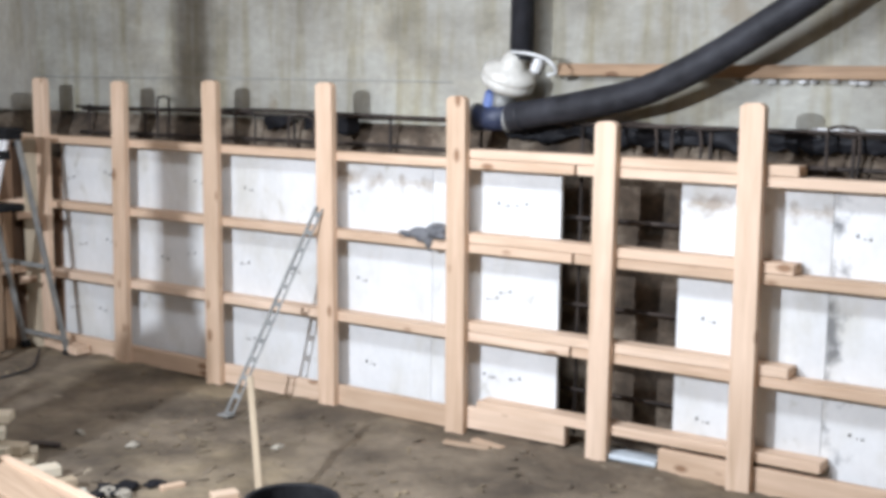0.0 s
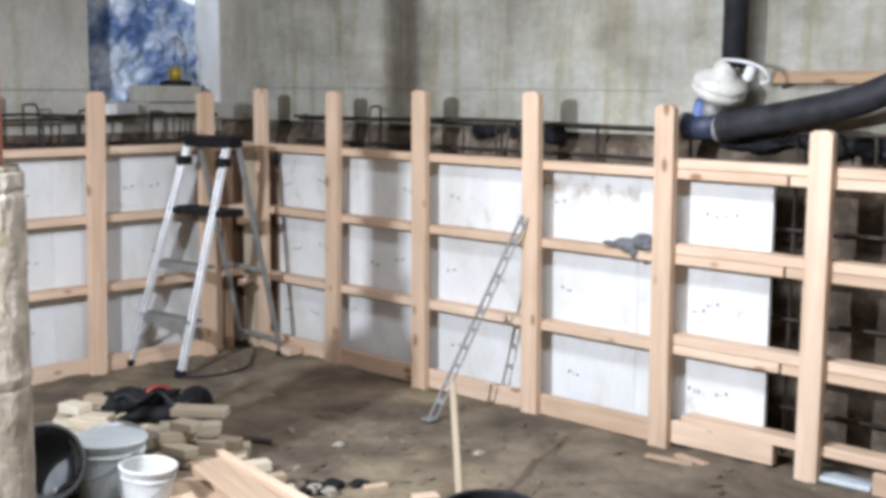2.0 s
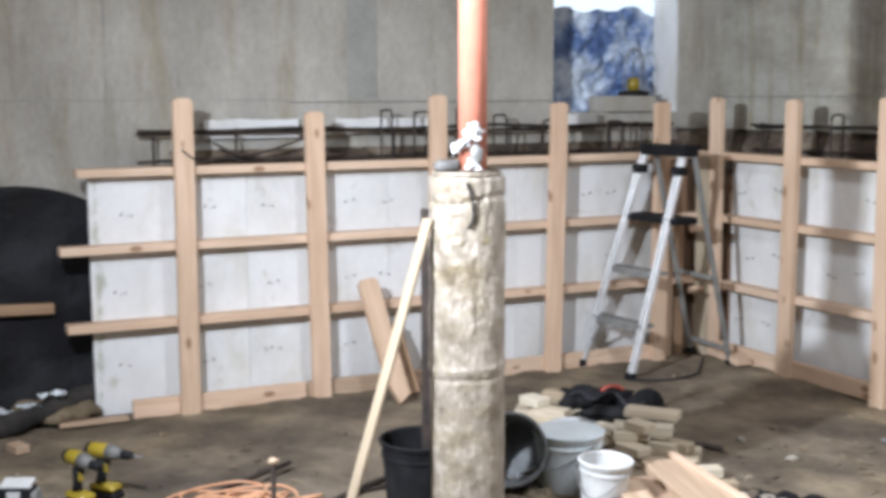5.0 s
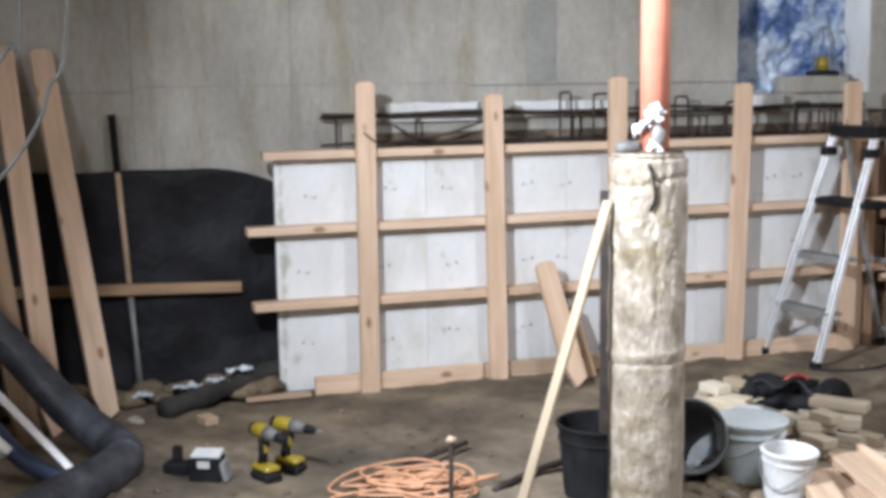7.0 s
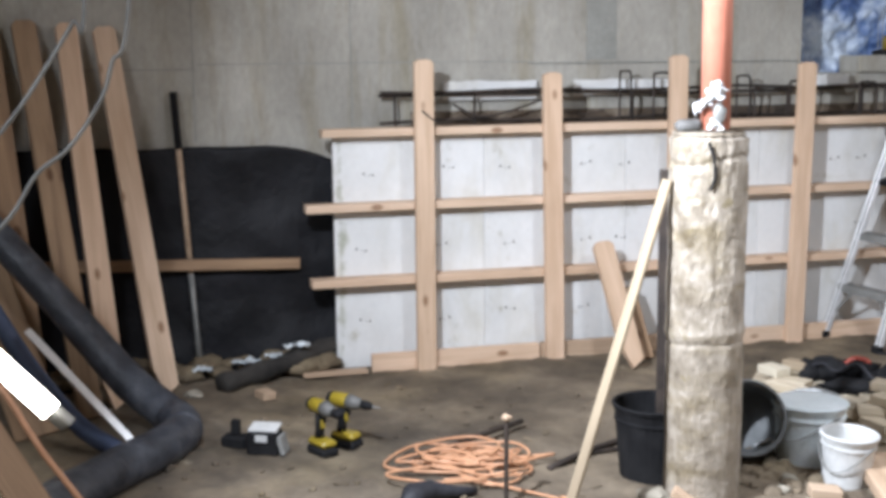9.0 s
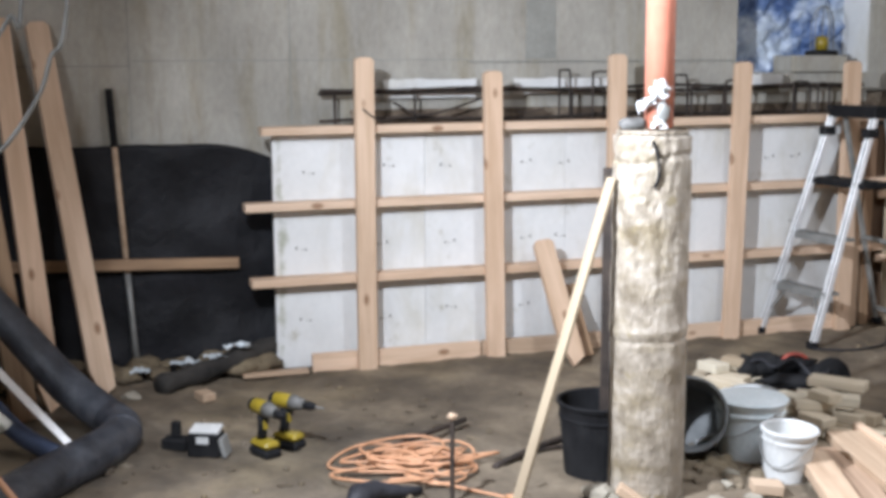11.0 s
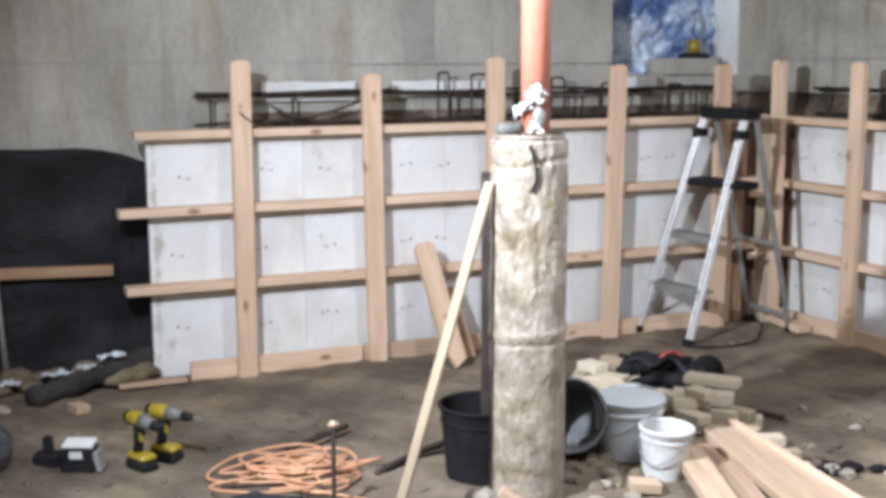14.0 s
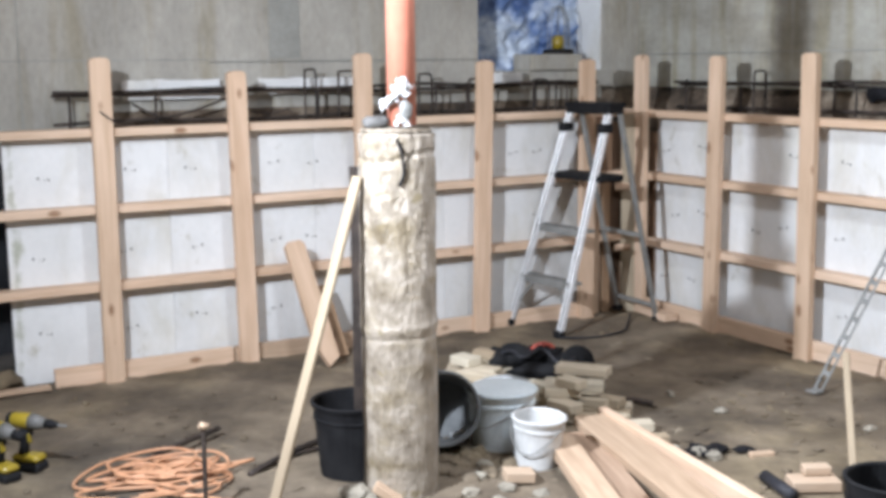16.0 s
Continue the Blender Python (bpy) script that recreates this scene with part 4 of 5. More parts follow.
tagged(ob, "pale pine slat leaning against the wrapped column", "slat")

# ---- column top ----
CLOTH = surface("white_cloth", [(0.3, (0.62, 0.62, 0.62)), (0.7, (0.82, 0.82, 0.82))], 12, 0.9, 0, (1, 1, 1), 80, 0.4)


def on_column(side, up, out):
    """A place by the column: metres to its lamp-away side, height, and outwards to the room."""
    return Vector((COL[0] + 0.46 * side + 0.88 * out, COL[1] + 0.88 * side - 0.46 * out, up))


bm = bmesh.new()
for k, (c0, c1, c2, c3, belly) in enumerate((((-0.012, 1.285), (-0.014, 1.325), (0.05, 1.32), (0.04, 1.29), 0.02), ((-0.045, 1.245), (-0.05, 1.275), (0.0, 1.315), (0.005, 1.28), 0.014), ((-0.005, 1.205), (0.006, 1.235), (0.02, 1.232), (0.046, 1.2), 0.012), ((0.006, 1.30), (0.0, 1.348), (0.03, 1.352), (0.055, 1.325), 0.016))):
    n, rows = 12, []
    for i in range(n + 1):
        row = []
        for j in range(n + 1):
            u, v = i / n, j / n
            q = [(c0[d] * (1 - v) + c1[d] * v) * (1 - u) + (c3[d] * (1 - v) + c2[d] * v) * u for d in (0, 1)]
            e = noise.noise(Vector((u * 2.6 + 9 * k, v * 2.6, k)))
            g = noise.noise(Vector((u * 6 + k, v * 6, 3 + k)))
            row.append(bm.verts.new(on_column(q[0] + 0.010 * e, q[1] + 0.010 * noise.noise(Vector((u * 4, v * 4, 7 + k))), 0.054 + belly * math.sin(math.pi * u) * math.sin(math.pi * v) + 0.016 * e + 0.007 * g + 0.004 * k)))
        rows.append(row)
    for i in range(n):
        for j in range(n):
            bm.faces.new((rows[i][j], rows[i + 1][j], rows[i + 1][j + 1], rows[i][j + 1]))
rag = part("white_rag", bm, CLOTH, smooth=True)
rag.modifiers.new("solid", "SOLIDIFY").thickness = 0.003
tagged(rag, "crumpled white rag tied round the pipe foot", "rag")
SLATE = surface("dark_grey_stone", [(0.3, (0.07, 0.068, 0.065)), (0.7, (0.17, 0.165, 0.155))], 14, 0.85, 0, (1, 1, 1), 70, 0.6)
bm = bmesh.new()
box(bm, 0.05, 0.078, 0.036, None, 0.011)
bmesh.ops.subdivide_edges(bm, edges=list(bm.edges), cuts=2, use_grid_fill=True)
for v in bm.verts:
    v.co *= 1 + 0.10 * noise.noise(v.co * 45)
tagged(part("stone", bm, SLATE, None, "", Matrix.Translation(on_column(-0.064, 1.213, 0.03)) @ pose(0, 0, 0, 4, 6, -10), True), "dark grey stone lying on the column top", "stone")
bm = bmesh.new()
lump(bm, on_column(0.03, 1.25, 0.052), (0.018, 0.024, 0.034), 17)
tagged(part("pipe_plug", bm, DULL_METAL, smooth=True), "grey plug beside the orange pipe", "plug")
tagged(part("strap_end", new_tube(curve_points([(COL[0] + 0.108, COL[1] - 0.055, 1.165), (COL[0] + 0.122, COL[1] - 0.045, 1.12), (COL[0] + 0.124, COL[1] - 0.04, 1.06), (COL[0] + 0.12, COL[1] - 0.055, 1.02)], 14), 0.005, 7), BLACK, smooth=True), "black strap end hanging on the wrapped column", "strap")

# ---- floor: cord, bars, tools ----
r = random.Random(5)
pts = []
for k in range(13):
    cx, cy, tilt = 1.46 + r.uniform(-0.08, 0.08), -3.15 + r.uniform(-0.11, 0.11), r.uniform(-0.2, 0.7)
    rx, ry, start = r.uniform(0.05, 0.18), r.uniform(0.10, 0.22), r.uniform(0, 6.28)
    for j in range(5):
        a = start + j * 1.3 + r.uniform(-0.25, 0.25)
        c, d = rx * math.cos(a), ry * math.sin(a)
        pts.append((cx + c + tilt * 0.4 * d, cy + d - tilt * 0.3 * c, 0.010 + 0.05 * r.random() * (0.3 + k / 13)))
pts.append((1.85, -2.92, 0.01))
coil = empty("extension_cord", "orange extension cord heaped in loose coils", "cord")
part("cable", new_tube(curve_points(pts, 560), 0.0055, 7), CORD_ORANGE, coil, smooth=True)
part("plug", new_tube([(1.85, -2.92, 0.014), (1.875, -2.905, 0.014), (1.90, -2.89, 0.013)], [0.008, 0.014, 0.012], 10), CORD_ORANGE, coil, "moulded plug end", None, True)


def floor_bar(pts, rad, label):
    return tagged(part("rebar_piece", new_tube(curve_points(pts, 14), rad, 8), RUST, smooth=True), label, "steel bar", "bars on the floor")


floor_bar([(1.33, -3.24, 0.02), (1.2, -3.03, 0.03), (1.05, -2.79, 0.03)], 0.011, "rusty steel bar lying on the earth")
floor_bar([(1.57, -2.86, 0.015), (1.46, -2.68, 0.025), (1.35, -2.50, 0.02)], 0.012, "rusty steel bar lying by the bucket")
floor_bar([(1.50, -2.80, 0.012), (1.44, -2.62, 0.015), (1.42, -2.47, 0.012)], 0.007, "thin steel bar lying by the bucket")
floor_bar([(1.469, -1.222, 0.014), (1.533, -1.181, 0.018), (1.597, -1.14, 0.012)], 0.012, "dark steel bar lying beside the scrap pile")
stake = empty("survey_stake", "thin dark stake with a pale cap in the floor", "stake", "", pose(1.815, -3.095, 0))
shaft = part("shaft", new_tube([(0, 0, -0.02), (-0.01, 0.005, 0.28)], 0.008, 8), RUST, stake)
bm = bmesh.new()
lump(bm, (-0.01, 0.005, 0.285), (0.016, 0.016, 0.014), 2)
part("cap", bm, CUT_PINE, shaft, "pale round cap", None, True)
nozzle = tagged(part("hose_nozzle", new_tube([(1.84, -3.43, 0.035), (1.77, -3.39, 0.04), (1.74, -3.33, 0.042), (1.73, -3.24, 0.025), (1.72, -3.17, 0.018)], [0.03, 0.045, 0.036, 0.02, 0.014], 16), HOSE, smooth=True), "black rubber nozzle lying beside the orange cord", "nozzle")


GEAR = surface("dark_grey_casing", [(0.3, (0.06, 0.06, 0.056)), (0.7, (0.14, 0.135, 0.125))], 12, 0.6)


def drill(at, turn, name="cordless_drill"):
    ob = empty(name, "yellow and black cordless drill standing on its battery", "drill", "cordless drills", pose(*at, 0, 0, turn) @ Matrix.Scale(0.93, 4))
    bm = bmesh.new()
    box(bm, 0.125, 0.075, 0.034, pose(0.01, 0, 0.017), 0.008)
    battery = part("battery", bm, BLACK, ob, "black battery")
    bm = bmesh.new()
    box(bm, 0.12, 0.072, 0.03, pose(0.01, 0, 0.049), 0.012)
    part("battery_cover", bm, YELLOW, battery, "yellow battery cover")
    grip = part("grip", new_tube([(-0.012, 0, 0.055), (-0.006, 0, 0.1), (0.0, 0, 0.165)], [0.021, 0.018, 0.022], 12), BLACK, ob, "black rubber grip", None, True)
    part("grip_front", new_box(0.012, 0.02, 0.04, 0.004), YELLOW, grip, "", pose(0.017, 0, 0.125, 0, -6))
    part("trigger", new_box(0.014, 0.014, 0.03, 0.004), BLACK, grip, "", pose(0.028, 0, 0.15))
    part("motor_housing", new_tube([(-0.055, 0, 0.19), (-0.045, 0, 0.19), (0.03, 0, 0.19), (0.05, 0, 0.188)], [0.022, 0.03, 0.031, 0.026], 16), YELLOW, ob, "yellow motor housing", None, True)
    part("rear_cap", new_tube([(-0.072, 0, 0.19), (-0.068, 0, 0.19), (-0.046, 0, 0.19)], [0.016, 0.026, 0.0315], 16), BLACK, ob, "black rear cap", None, True)
    part("gearbox", new_tube([(0.03, 0, 0.189), (0.06, 0, 0.187), (0.09, 0, 0.186)], [0.0325, 0.028, 0.02], 16), GEAR, ob, "dark grey gearbox", None, True)
    part("chuck", new_tube([(0.098, 0, 0.186), (0.125, 0, 0.186), (0.145, 0, 0.185)], [0.019, 0.018, 0.01], 14), BLACK, ob, "black chuck", None, True)
    return ob


drill((1.13, -3.59, 0.0), 24)
drill((1.07, -3.495, 0.0), 42)
part("drill_bit", new_tube([(0.14, 0, 0.185), (0.185, 0, 0.185)], 0.004, 6), DULL_METAL, bpy.data.objects["cordless_drill.001"])
ch = empty("battery_charger", "black battery charger with a white label on the floor", "charger", "", pose(1.07, -3.79, 0, 0, 0, 66) @ Matrix.Scale(0.9, 4))
bm = bmesh.new()
box(bm, 0.13, 0.09, 0.10, pose(0, 0, 0.05), 0.008)
case = part("case", bm, BLACK, ch)
bm = bmesh.new()
box(bm, 0.12, 0.08, 0.016, pose(0.002, 0.004, 0.108, 8), 0.003)
part("top_label", bm, WHITE_PLASTIC, ch, "white label on top")
bm = bmesh.new()
box(bm, 0.05, 0.003, 0.028, pose(0, -0.0465, 0.075), 0.0)
part("badge", bm, WHITE_PLASTIC, case, "white badge")
bm = bmesh.new()
box(bm, 0.02, 0.08, 0.08, pose(0.078, 0, 0.042, 0, -14), 0.004)
part("side_flap", bm, STRUT, ch, "grey side flap")
bt = empty("spare_battery", "black spare battery lying beside the charger", "battery", "", pose(0.97, -3.885, 0, 0, 0, 60))
bm = bmesh.new()
box(bm, 0.10, 0.07, 0.05, pose(0, 0, 0.025), 0.01)
part("case", bm, BLACK, bt)
part("terminal", new_box(0.034, 0.03, 0.06, 0.006), BLACK, bt, "", pose(0.0, 0, 0.078))

stake_board("leaning_board", (0.30, -1.985, 0.0), (0.045, -2.055, 0.56), 0.10, 0.03, PINE, (1, 0, 0.45), "short pine board with a pointed foot leaning on the form", "board")
ob = board("leaning_board", (0.16, -1.88, 0.0), (0.03, -1.93, 0.33), 0.10, 0.03, OLD_PINE, None, (1, 0, 0.45))
tagged(ob, "dark reddish board leaning behind the pine board", "board")

# ---- beyond the west form ----


def poly(u, v):
    y, top = -6.6 + 3.42 * u, 1.045 + 0.015 * noise.noise(Vector((u * 9, 0, 2)))
    top -= 0.13 * max(0.0, (y + 3.62) / 0.44) ** 1.6 if y > -3.62 else 0.0
    z = 0.03 + (top - 0.03) * v
    p = Vector((y, z, 3))
    d = 0.275 - 0.08 * (1 - v) ** 2 + 0.018 * noise.noise(p * 3) + 0.012 * noise.noise(p * 6.2)
    return (-d, y, z)


ob = part("plastic_sheet", sheet(120, 40, poly), POLY, smooth=True)
ob.modifiers.new("solid", "SOLIDIFY").thickness = 0.004
tagged(ob, "black plastic sheet hung over the cut earth bank", "plastic sheet")
tagged(part("earth_bank", bank(False, -8.4, -3.55, 1.04, 0.36), BANK, smooth=True), "cut face of brown earth under the old wall", "earth bank", kind="structure")
lr = empty("batten", "orange-stained batten holding the black plastic", "timber rail")
board("plank", (-0.19, -5.2, 0.55), (-0.19, -3.47, 0.495), 0.03, 0.05, OLD_PINE, lr)
r = random.Random(31)
bm = bmesh.new()
for k in range(70):
    y = r.uniform(-5.0, -3.4)
    s = r.uniform(0.012, 0.05)
    lump(bm, (r.uniform(-0.24, -0.08), y, s * 0.4 + 0.03 * (y > -3.8)), (s * 1.3, s * 1.5, s * 0.7), k)
tagged(part("plastic_scraps", bm, POLY, smooth=True), "black plastic scraps and rubble along the bank", "scraps", kind="stuff")
bm = bmesh.new()
for k in range(60):
    y, s = r.uniform(-4.6, -3.36), r.uniform(0.02, 0.06)
    lump(bm, (r.uniform(-0.2, 0.0), y, s * 0.5 + 0.02), (s * 1.3, s * 1.6, s * 0.8), k + 200)
tagged(part("spoil_heap", bm, EARTH, smooth=True), "low heap of spoil earth along the bank", "spoil", kind="stuff")
for k, (y, z, n) in enumerate(((-3.62, 0.11, 0.10), (-3.75, 0.09, 0.13), (-3.95, 0.07, 0.09), (-3.52, 0.15, 0.12))):
    bm = sheet(8, 4, lambda u, v, y=y, z=z, n=n, k=k: (-0.02 + 0.05 * v + 0.03 * noise.noise(Vector((u * 3, v * 2, k))), y - n / 2 + n * u, z + 0.025 * noise.noise(Vector((u * 4, v * 3, k + 5)))))
    ob = part("plastic_scrap", bm, GREY_PLASTIC)
    ob.modifiers.new("solid", "SOLIDIFY").thickness = 0.003
    tagged(ob, "torn pale plastic scrap lying on the spoil", "plastic scrap", "plastic scraps")
tagged(part("dark_log", new_tube(curve_points([(0.20, -3.88, 0.045), (0.1, -3.72, 0.055), (-0.04, -3.5, 0.08), (-0.12, -3.36, 0.10), (-0.15, -3.22, 0.13)], 18), [0.045 + 0.006 * math.sin(k * 1.7) for k in range(18)], 14), surface("dark_bark", [(0.3, (0.012, 0.011, 0.010)), (0.7, (0.05, 0.044, 0.038))], 7, 0.9, 0, (1, 1, 1), 30, 0.8), smooth=True), "dark rolled sheet lying along the bank", "roll")
for at, sz, turn in (((0.335, -3.705, 0.02), (0.09, 0.06, 0.035), 20), ((2.30, -1.22, 0.012), (0.09, 0.03, 0.02), 70)):
    ob = part("wood_block", new_box(*sz, 0.003), CUT_PINE, None, "", pose(*at, 0, 0, turn))
    tagged(ob, "small pine block lying on the floor", "block", "wood blocks")
for k, (foot, top, w, mat) in enumerate((((0.145, -4.105, 0.0), (-0.30, -4.305, 1.585), 0.098, PINE), ((0.33, -4.32, 0.0), (-0.30, -4.465, 1.60), 0.092, PINE), ((0.42, -4.42, 0.0), (-0.30, -4.645, 1.61), 0.10, OLD_PINE), ((0.40, -4.62, 0.0), (-0.30, -4.80, 1.6), 0.10, OLD_PINE))):
    stake_board("leaning_plank", foot, top, w, 0.036, mat, (1, 0.25, 0.3), ("pine stake with a pointed foot leaning on the wall", "pine stake with a pointed foot leaning on the wall", "weathered plank leaning against the wall", "weathered plank leaning against the wall")[k], "plank", "leaning planks", 0.12 if k < 2 else 0.005)
bar = empty("digging_bar", "long-handled digging tool with a dark grip leaning on plastic", "tool")
RF, RT = Vector((-0.17, -3.945, 0.0)), Vector((-0.30, -4.012, 1.295))
part("grip", new_tube([RF.lerp(RT, 0.80), RT], 0.017, 12), BLACK, bar, "dark rubber grip", None, True)
part("shaft", new_tube([RF.lerp(RT, 0.36), RF.lerp(RT, 0.80)], 0.0135, 12), CUT_PINE, bar, "pale wooden shaft", None, True)
part("blade_socket", new_tube([RF, RF.lerp(RT, 0.2), RF.lerp(RT, 0.36)], [0.018, 0.012, 0.0145], 12), DULL_METAL, bar, "steel socket", None, True)
suction = empty("suction_hose", "thick dark grey suction hose bent across the floor", "hose")
line = curve_points([(0.20, -5.00, 1.03), (0.32, -4.745, 0.75), (0.40, -4.55, 0.52), (0.47, -4.41, 0.35), (0.58, -4.27, 0.19), (0.73, -4.13, 0.09), (0.90, -4.075, 0.07), (1.10, -4.145, 0.072), (1.36, -4.33, 0.075), (1.68, -4.54, 0.075), (2.05, -4.78, 0.075), (2.4, -5.1, 0.075)], 90)
wide = [0.060 + 0.013 * min(1, k / 38) + 0.0016 * noise.noise(Vector((k * 0.35, 0, 0))) for k in range(90)]
part("upper_run", new_tube(line[:45], wide[:45], 24), GREY_HOSE, suction, "", None, True)
part("bend", new_tube(line[43:52], [w + 0.003 for w in wide[43:52]], 24), GREY_HOSE, suction, "dusty sleeve over the bend", None, True)
part("floor_run", new_tube(line[50:], [w + 0.001 for w in wide[50:]], 24), GREY_HOSE, suction, "", None, True)
ob = board("steel_rule", (1.05, -4.22, 0.03), (0.75, -4.62, 0.45), 0.03, 0.006, ALUMINIUM, None, (1, 0, 1))
tagged(ob, "thin metal straight edge leaning in the corner", "straight edge")
tagged(part("flat_hose", new_tube(curve_points([(1.0, -4.30, 0.03), (0.85, -4.45, 0.1), (0.72, -4.62, 0.3), (0.6, -4.8, 0.6)], 18), 0.035, 10), surface("blue_grey_hose", [(0.3, (0.035, 0.055, 0.11)), (0.7, (0.08, 0.11, 0.19))], 8, 0.6), smooth=True), "blue-grey flat hose leaning by the planks", "hose")
ob = board("wide_plank", (0.62, -4.60, 0.0), (-0.05, -5.0, 1.05), 0.2, 0.035, OLD_PINE, None, (1, 0.4, 0.4))
tagged(ob, "wide dirty plank leaning by the wall", "plank")

# work light on its leaning plank
prop = board("lamp_plank", (2.08, -4.40, 0.0), (1.62, -5.30, 1.50), 0.10, 0.03, OLD_PINE, None, (0.9, 0.3, 0.3))
tagged(prop, "leaning pine plank that carries the strip light", "plank")
strip_light = empty("strip_light", "fluorescent work light strapped to a leaning plank", "lamp")
GLOW, nodes, links, b = material("lamp_glow", 0.4)
b.inputs["Base Color"].default_value = (0.9, 0.9, 0.9, 1)
b.inputs["Emission Color"].default_value = (1.0, 0.97, 0.92, 1)
b.inputs["Emission Strength"].default_value = 13
part("diffuser", new_tube([(1.575, -4.495, 0.36), (1.48, -5.25, 1.18)], 0.034, 12), GLOW, strip_light, "glowing tube", None, True)
part("housing", new_box(1.2, 0.08, 0.03, 0.004), DULL_METAL, strip_light, "", between((1.53, -4.45, 0.30), (1.43, -5.27, 1.16), (-0.6, 0, 1)))
for pts in ([(1.77, -4.12, 2.68), (1.769, -4.202, 1.6), (1.764, -4.258, 1.426), (1.765, -4.294, 1.322), (1.773, -4.386, 1.189), (1.783, -4.482, 1.112), (1.801, -4.564, 0.989), (1.8, -4.75, 0.8), (1.75, -4.95, 0.4), (1.7, -5.05, 0.0)], [(1.77, -4.28, 2.68), (1.769, -4.325, 1.6), (1.768, -4.36, 1.537), (1.769, -4.451, 1.396), (1.777, -4.533, 1.28), (1.78, -4.75, 1.0), (1.72, -5.0, 0.5), (1.7, -5.1, 0.0)]):
    tagged(part("hanging_cable", new_tube(curve_points(pts, 60), 0.0065, 8), DULL_METAL, smooth=True), "grey cable hanging from the ceiling in loose bends", "cable", "hanging cables")
tagged(part("lamp_lead", new_tube(curve_points([(1.78, -4.85, 0.95), (1.88, -4.66, 0.60), (1.93, -4.59, 0.52), (1.985, -4.50, 0.365), (2.03, -4.41, 0.24), (2.09, -4.3, 0.08), (2.2, -4.2, 0.01)], 24), 0.009, 8), CORD_ORANGE, smooth=True), "orange lead running down the leaning plank", "cord")

# ---- rubble and small stones ----
r = random.Random(77)


def stone(at, s, mat=STONE):
    bm = bmesh.new()
    lump(bm, (0, 0, 0), (s, s * r.uniform(0.6, 1.1), s * 0.6), r.random() * 50)
    ob = part("stone", bm, mat, None, "", pose(at[0], at[1], at[2] + s * 0.35, 0, 0, r.uniform(0, 360)))
    return tagged(ob, "broken pale stone lying on the earth floor", "stone", "loose stones")


for at, s in (((1.92, -2.63, 0), 0.045), ((1.99, -2.60, 0), 0.03), ((2.12, -2.17, 0), 0.03), ((2.2, -2.25, 0), 0.025), ((2.1, -2.30, 0), 0.03), ((2.22, -2.1, 0), 0.028), ((2.3, -2.2, 0), 0.035), ((0.24, -4.0, 0), 0.04), ((2.29, -0.66, 0), 0.028), ((1.81, -0.965, 0), 0.025), ((1.5, -0.97, 0), 0.024), ((2.16, -1.40, 0), 0.035), ((2.10, -1.45, 0), 0.03), ((2.22, -1.37, 0), 0.03), ((2.38, -2.32, 0), 0.04), ((2.05, -2.05, 0), 0.03), ((1.9, -2.12, 0), 0.035), ((1.98, -2.2, 0), 0.03)):
    stone(at, s)
for at, sz, turn, tip in (((2.02, -2.56, 0.03), (0.10, 0.05, 0.03), 60, 35), ((2.08, -2.10, 0.03), (0.10, 0.07, 0.036), 70, 5), ((2.62, -1.30, 0.02), (0.16, 0.09, 0.036), 62, 0), ((2.60, -1.27, 0.056), (0.09, 0.05, 0.03), 62, 0), ((2.86, -0.19, 0.012), (0.2, 0.03, 0.016), 10, 0), ((2.92, -0.13, 0.012), (0.16, 0.04, 0.014), -12, 0)):
    ob = part("wood_block", new_box(*sz, 0.003), CUT_PINE, None, "", pose(*at, 0, tip, turn))
    tagged(ob, "small pine block lying on the floor", "block", "wood blocks")
bm = bmesh.new()
for k in range(520):
    x, y = r.uniform(0.2, 5.0), r.uniform(-4.4, -0.15)
    s = r.uniform(0.004, 0.016) ** 1.0
    lump(bm, (x, y, ground_height(x, y) + s * 0.3), (s * 1.2, s, s * 0.7), k)
tagged(part("gravel", bm, EARTH, smooth=True), "scattered crumbs of earth and gravel", "gravel", kind="stuff")
bm = bmesh.new()
for k in range(190):
    x, y = (r.uniform(1.6, 3.6), r.uniform(-1.5, -0.2)) if k % 3 else (r.uniform(0.6, 2.4), r.uniform(-3.9, -2.7))
    s = r.uniform(0.008, 0.03)
    box(bm, s * 2, s * r.uniform(0.4, 1.0), 0.004, pose(x, y, ground_height(x, y) + 0.004, r.uniform(-12, 12), r.uniform(-12, 12), r.uniform(0, 360)), 0.0)
tagged(part("earth_crusts", bm, EARTH), "dried crusts of earth scattered over the floor", "earth crumbs", kind="stuff")
bm = bmesh.new()
for k in range(60):
    x, y = 1.82 + r.gauss(0, 0.13), -2.14 + r.gauss(0, 0.07)
    s = r.uniform(0.012, 0.035)
    lump(bm, (x, y, s * 0.3), (s, s, s * 0.6), k + 9)
tagged(part("rubble", bm, EARTH, smooth=True), "dark clods of earth at the column foot", "rubble", kind="stuff")
bm = bmesh.new()
for k in range(16):
    f = r.uniform(-1, 1)
    lump(bm, (2.138 + 0.05 * f + r.gauss(0, 0.03), -1.399 + 0.10 * f + r.gauss(0, 0.02), 0.014), (r.uniform(0.012, 0.032), r.uniform(0.02, 0.045), r.uniform(0.008, 0.02)), k + 400)
scrap = part("plastic_scrap", bm, POLY, smooth=True)
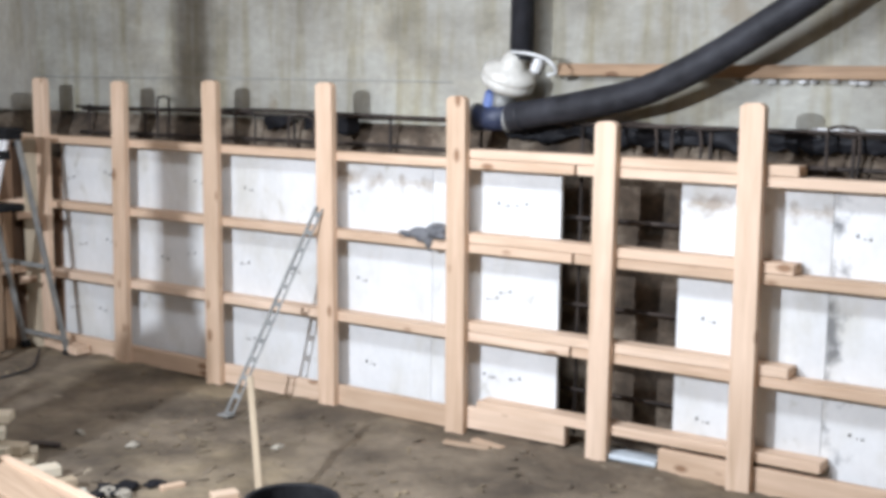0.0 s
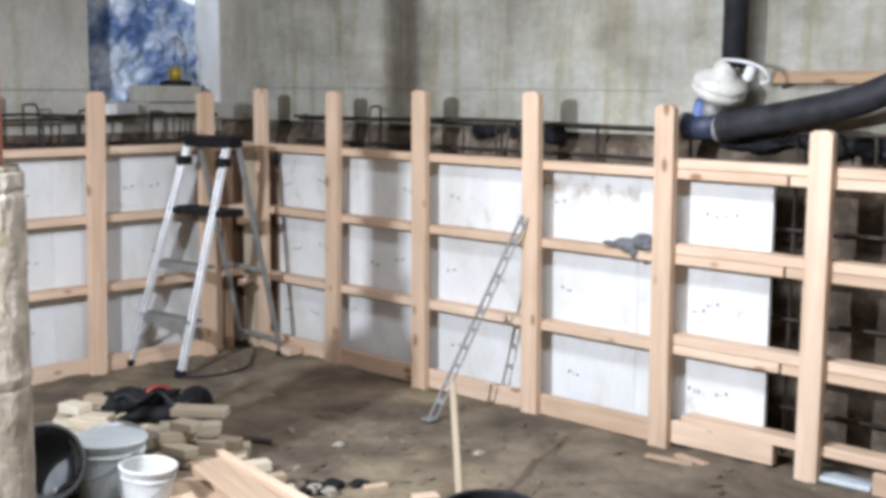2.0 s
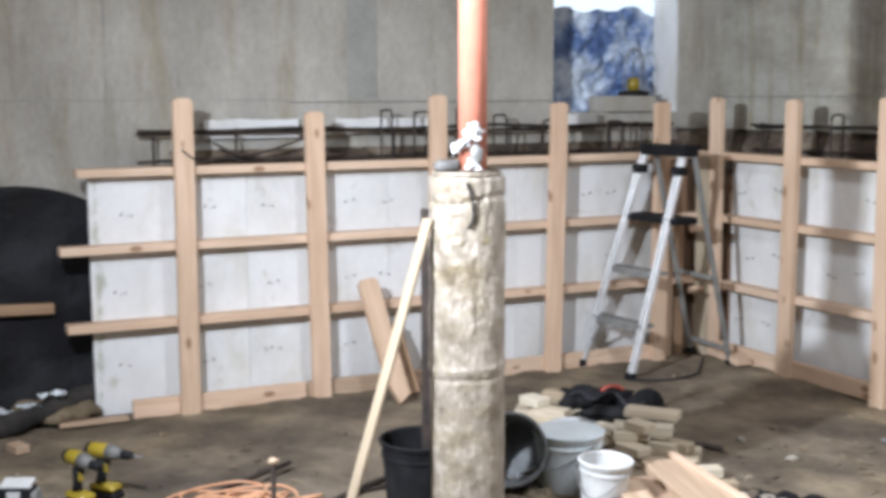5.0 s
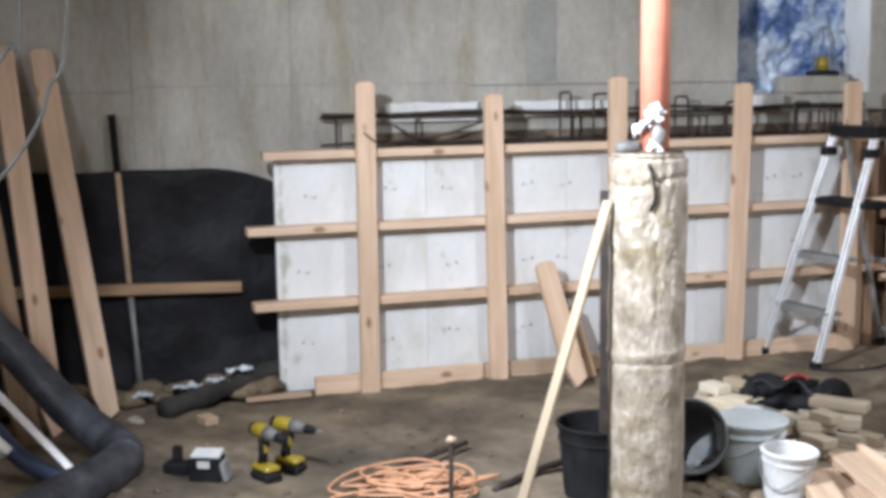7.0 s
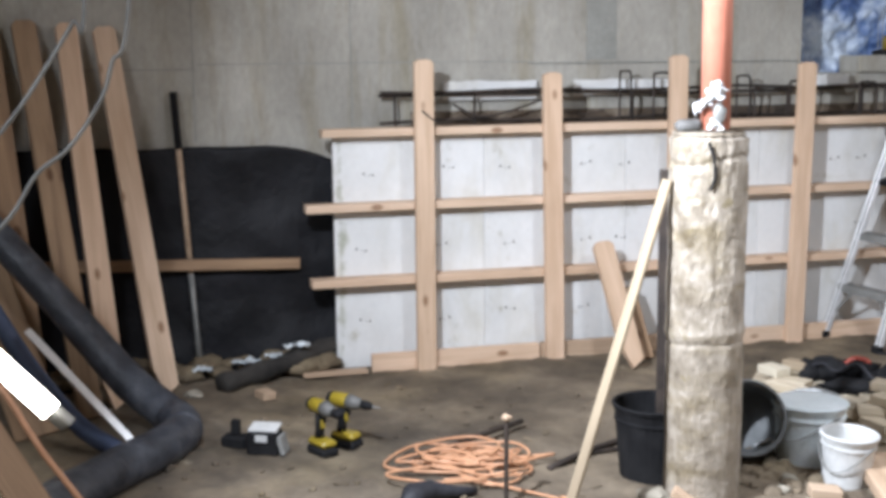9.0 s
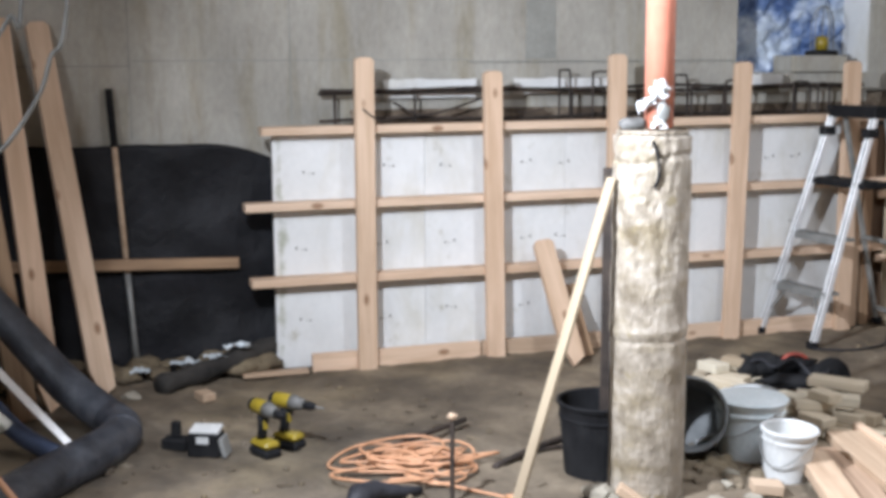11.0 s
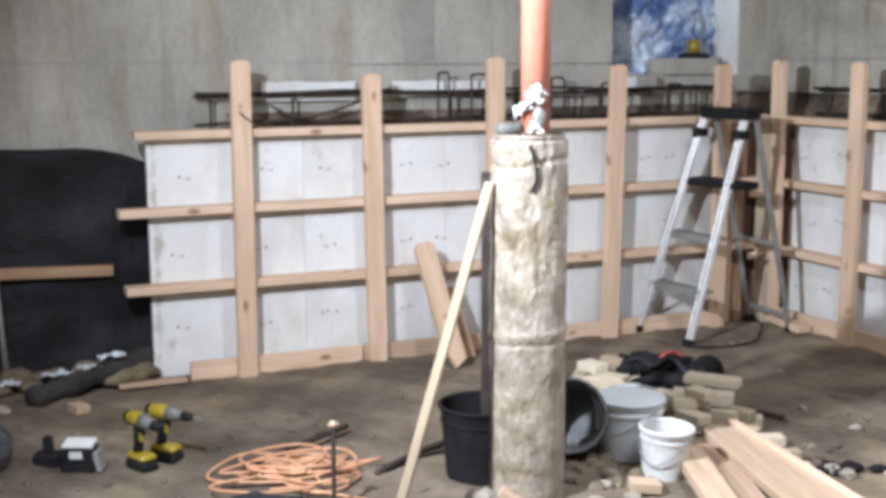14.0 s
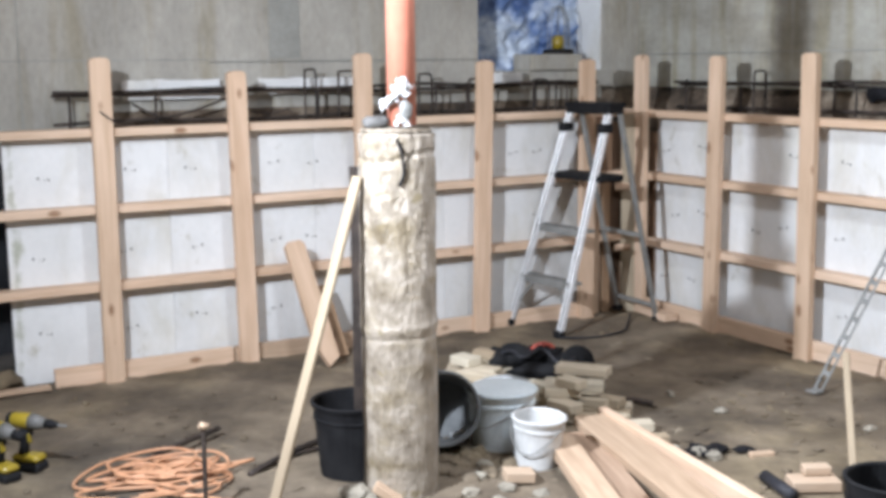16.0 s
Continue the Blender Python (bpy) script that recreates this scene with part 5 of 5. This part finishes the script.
fused = scrap.modifiers.new("fused", "REMESH")
fused.mode, fused.voxel_size = "VOXEL", 0.005
tagged(scrap, "crumpled black plastic scrap lying on the earth", "plastic scrap", "plastic scraps")
ob = part("lumber_offcut", new_box(0.12, 0.05, 0.03, 0.003), SCRAP_PINE, None, "", pose(1.973, -1.445, 0.018, 0, 0, 70))
tagged(ob, "dusty pine offcut lying on the earth floor", "offcut", "offcuts in the pile")
tagged(part("tool_handle", new_tube([(2.50, -1.40, 0.025), (2.68, -1.45, 0.022)], 0.022, 12), HOSE, smooth=True), "short dark rubber handle lying on the floor", "handle")
bm = bmesh.new()
box(bm, 0.22, 0.09, 0.02, pose(3.46, 0.04, 0.02, 3, 2, 8), 0.004)
tagged(part("plastic_scrap", bm, GREY_PLASTIC), "crumpled pale plastic scrap under the form", "plastic scrap")

# housings for the two added fill lamps, unseen above the view
for at in FILL_POSES:
    fill_light_body = empty("fill_light_body", "added white housing of an unseen fill light under the ceiling", "lamp", "ceiling battens", at)
    part("housing", new_box(1.26, 0.34, 0.04, 0.006), WHITE_PLASTIC, fill_light_body, "", pose(0, 0, 0.026))
    for side in (-1, 1):
        part("end_cap", new_box(0.02, 0.34, 0.05, 0.004), WHITE_PLASTIC, fill_light_body, "", pose(side * 0.641, 0, 0.022))

# work light hung from the ceiling, above the view
lamp_at = look(LAMP, LAMP_AIM)
work_light = empty("work_light", "black work light head hung from the ceiling on a cord", "lamp")
bm = bmesh.new()
for s in (-1, 1):
    box(bm, 0.006, 0.24, 0.05, Matrix.Translation((s * 0.118, 0, 0.005)))
    box(bm, 0.23, 0.006, 0.05, Matrix.Translation((0, s * 0.118, 0.005)))
box(bm, 0.24, 0.24, 0.006, Matrix.Translation((0, 0, 0.033)))
part("housing", bm, BLACK, work_light, "", lamp_at)
part("cord", new_tube([(LAMP[0], LAMP[1] - 0.04, LAMP[2] + 0.09), (LAMP[0], LAMP[1] - 0.06, 2.4), (LAMP[0], LAMP[1] - 0.06, 2.69)], 0.006, 8), BLACK, work_light)
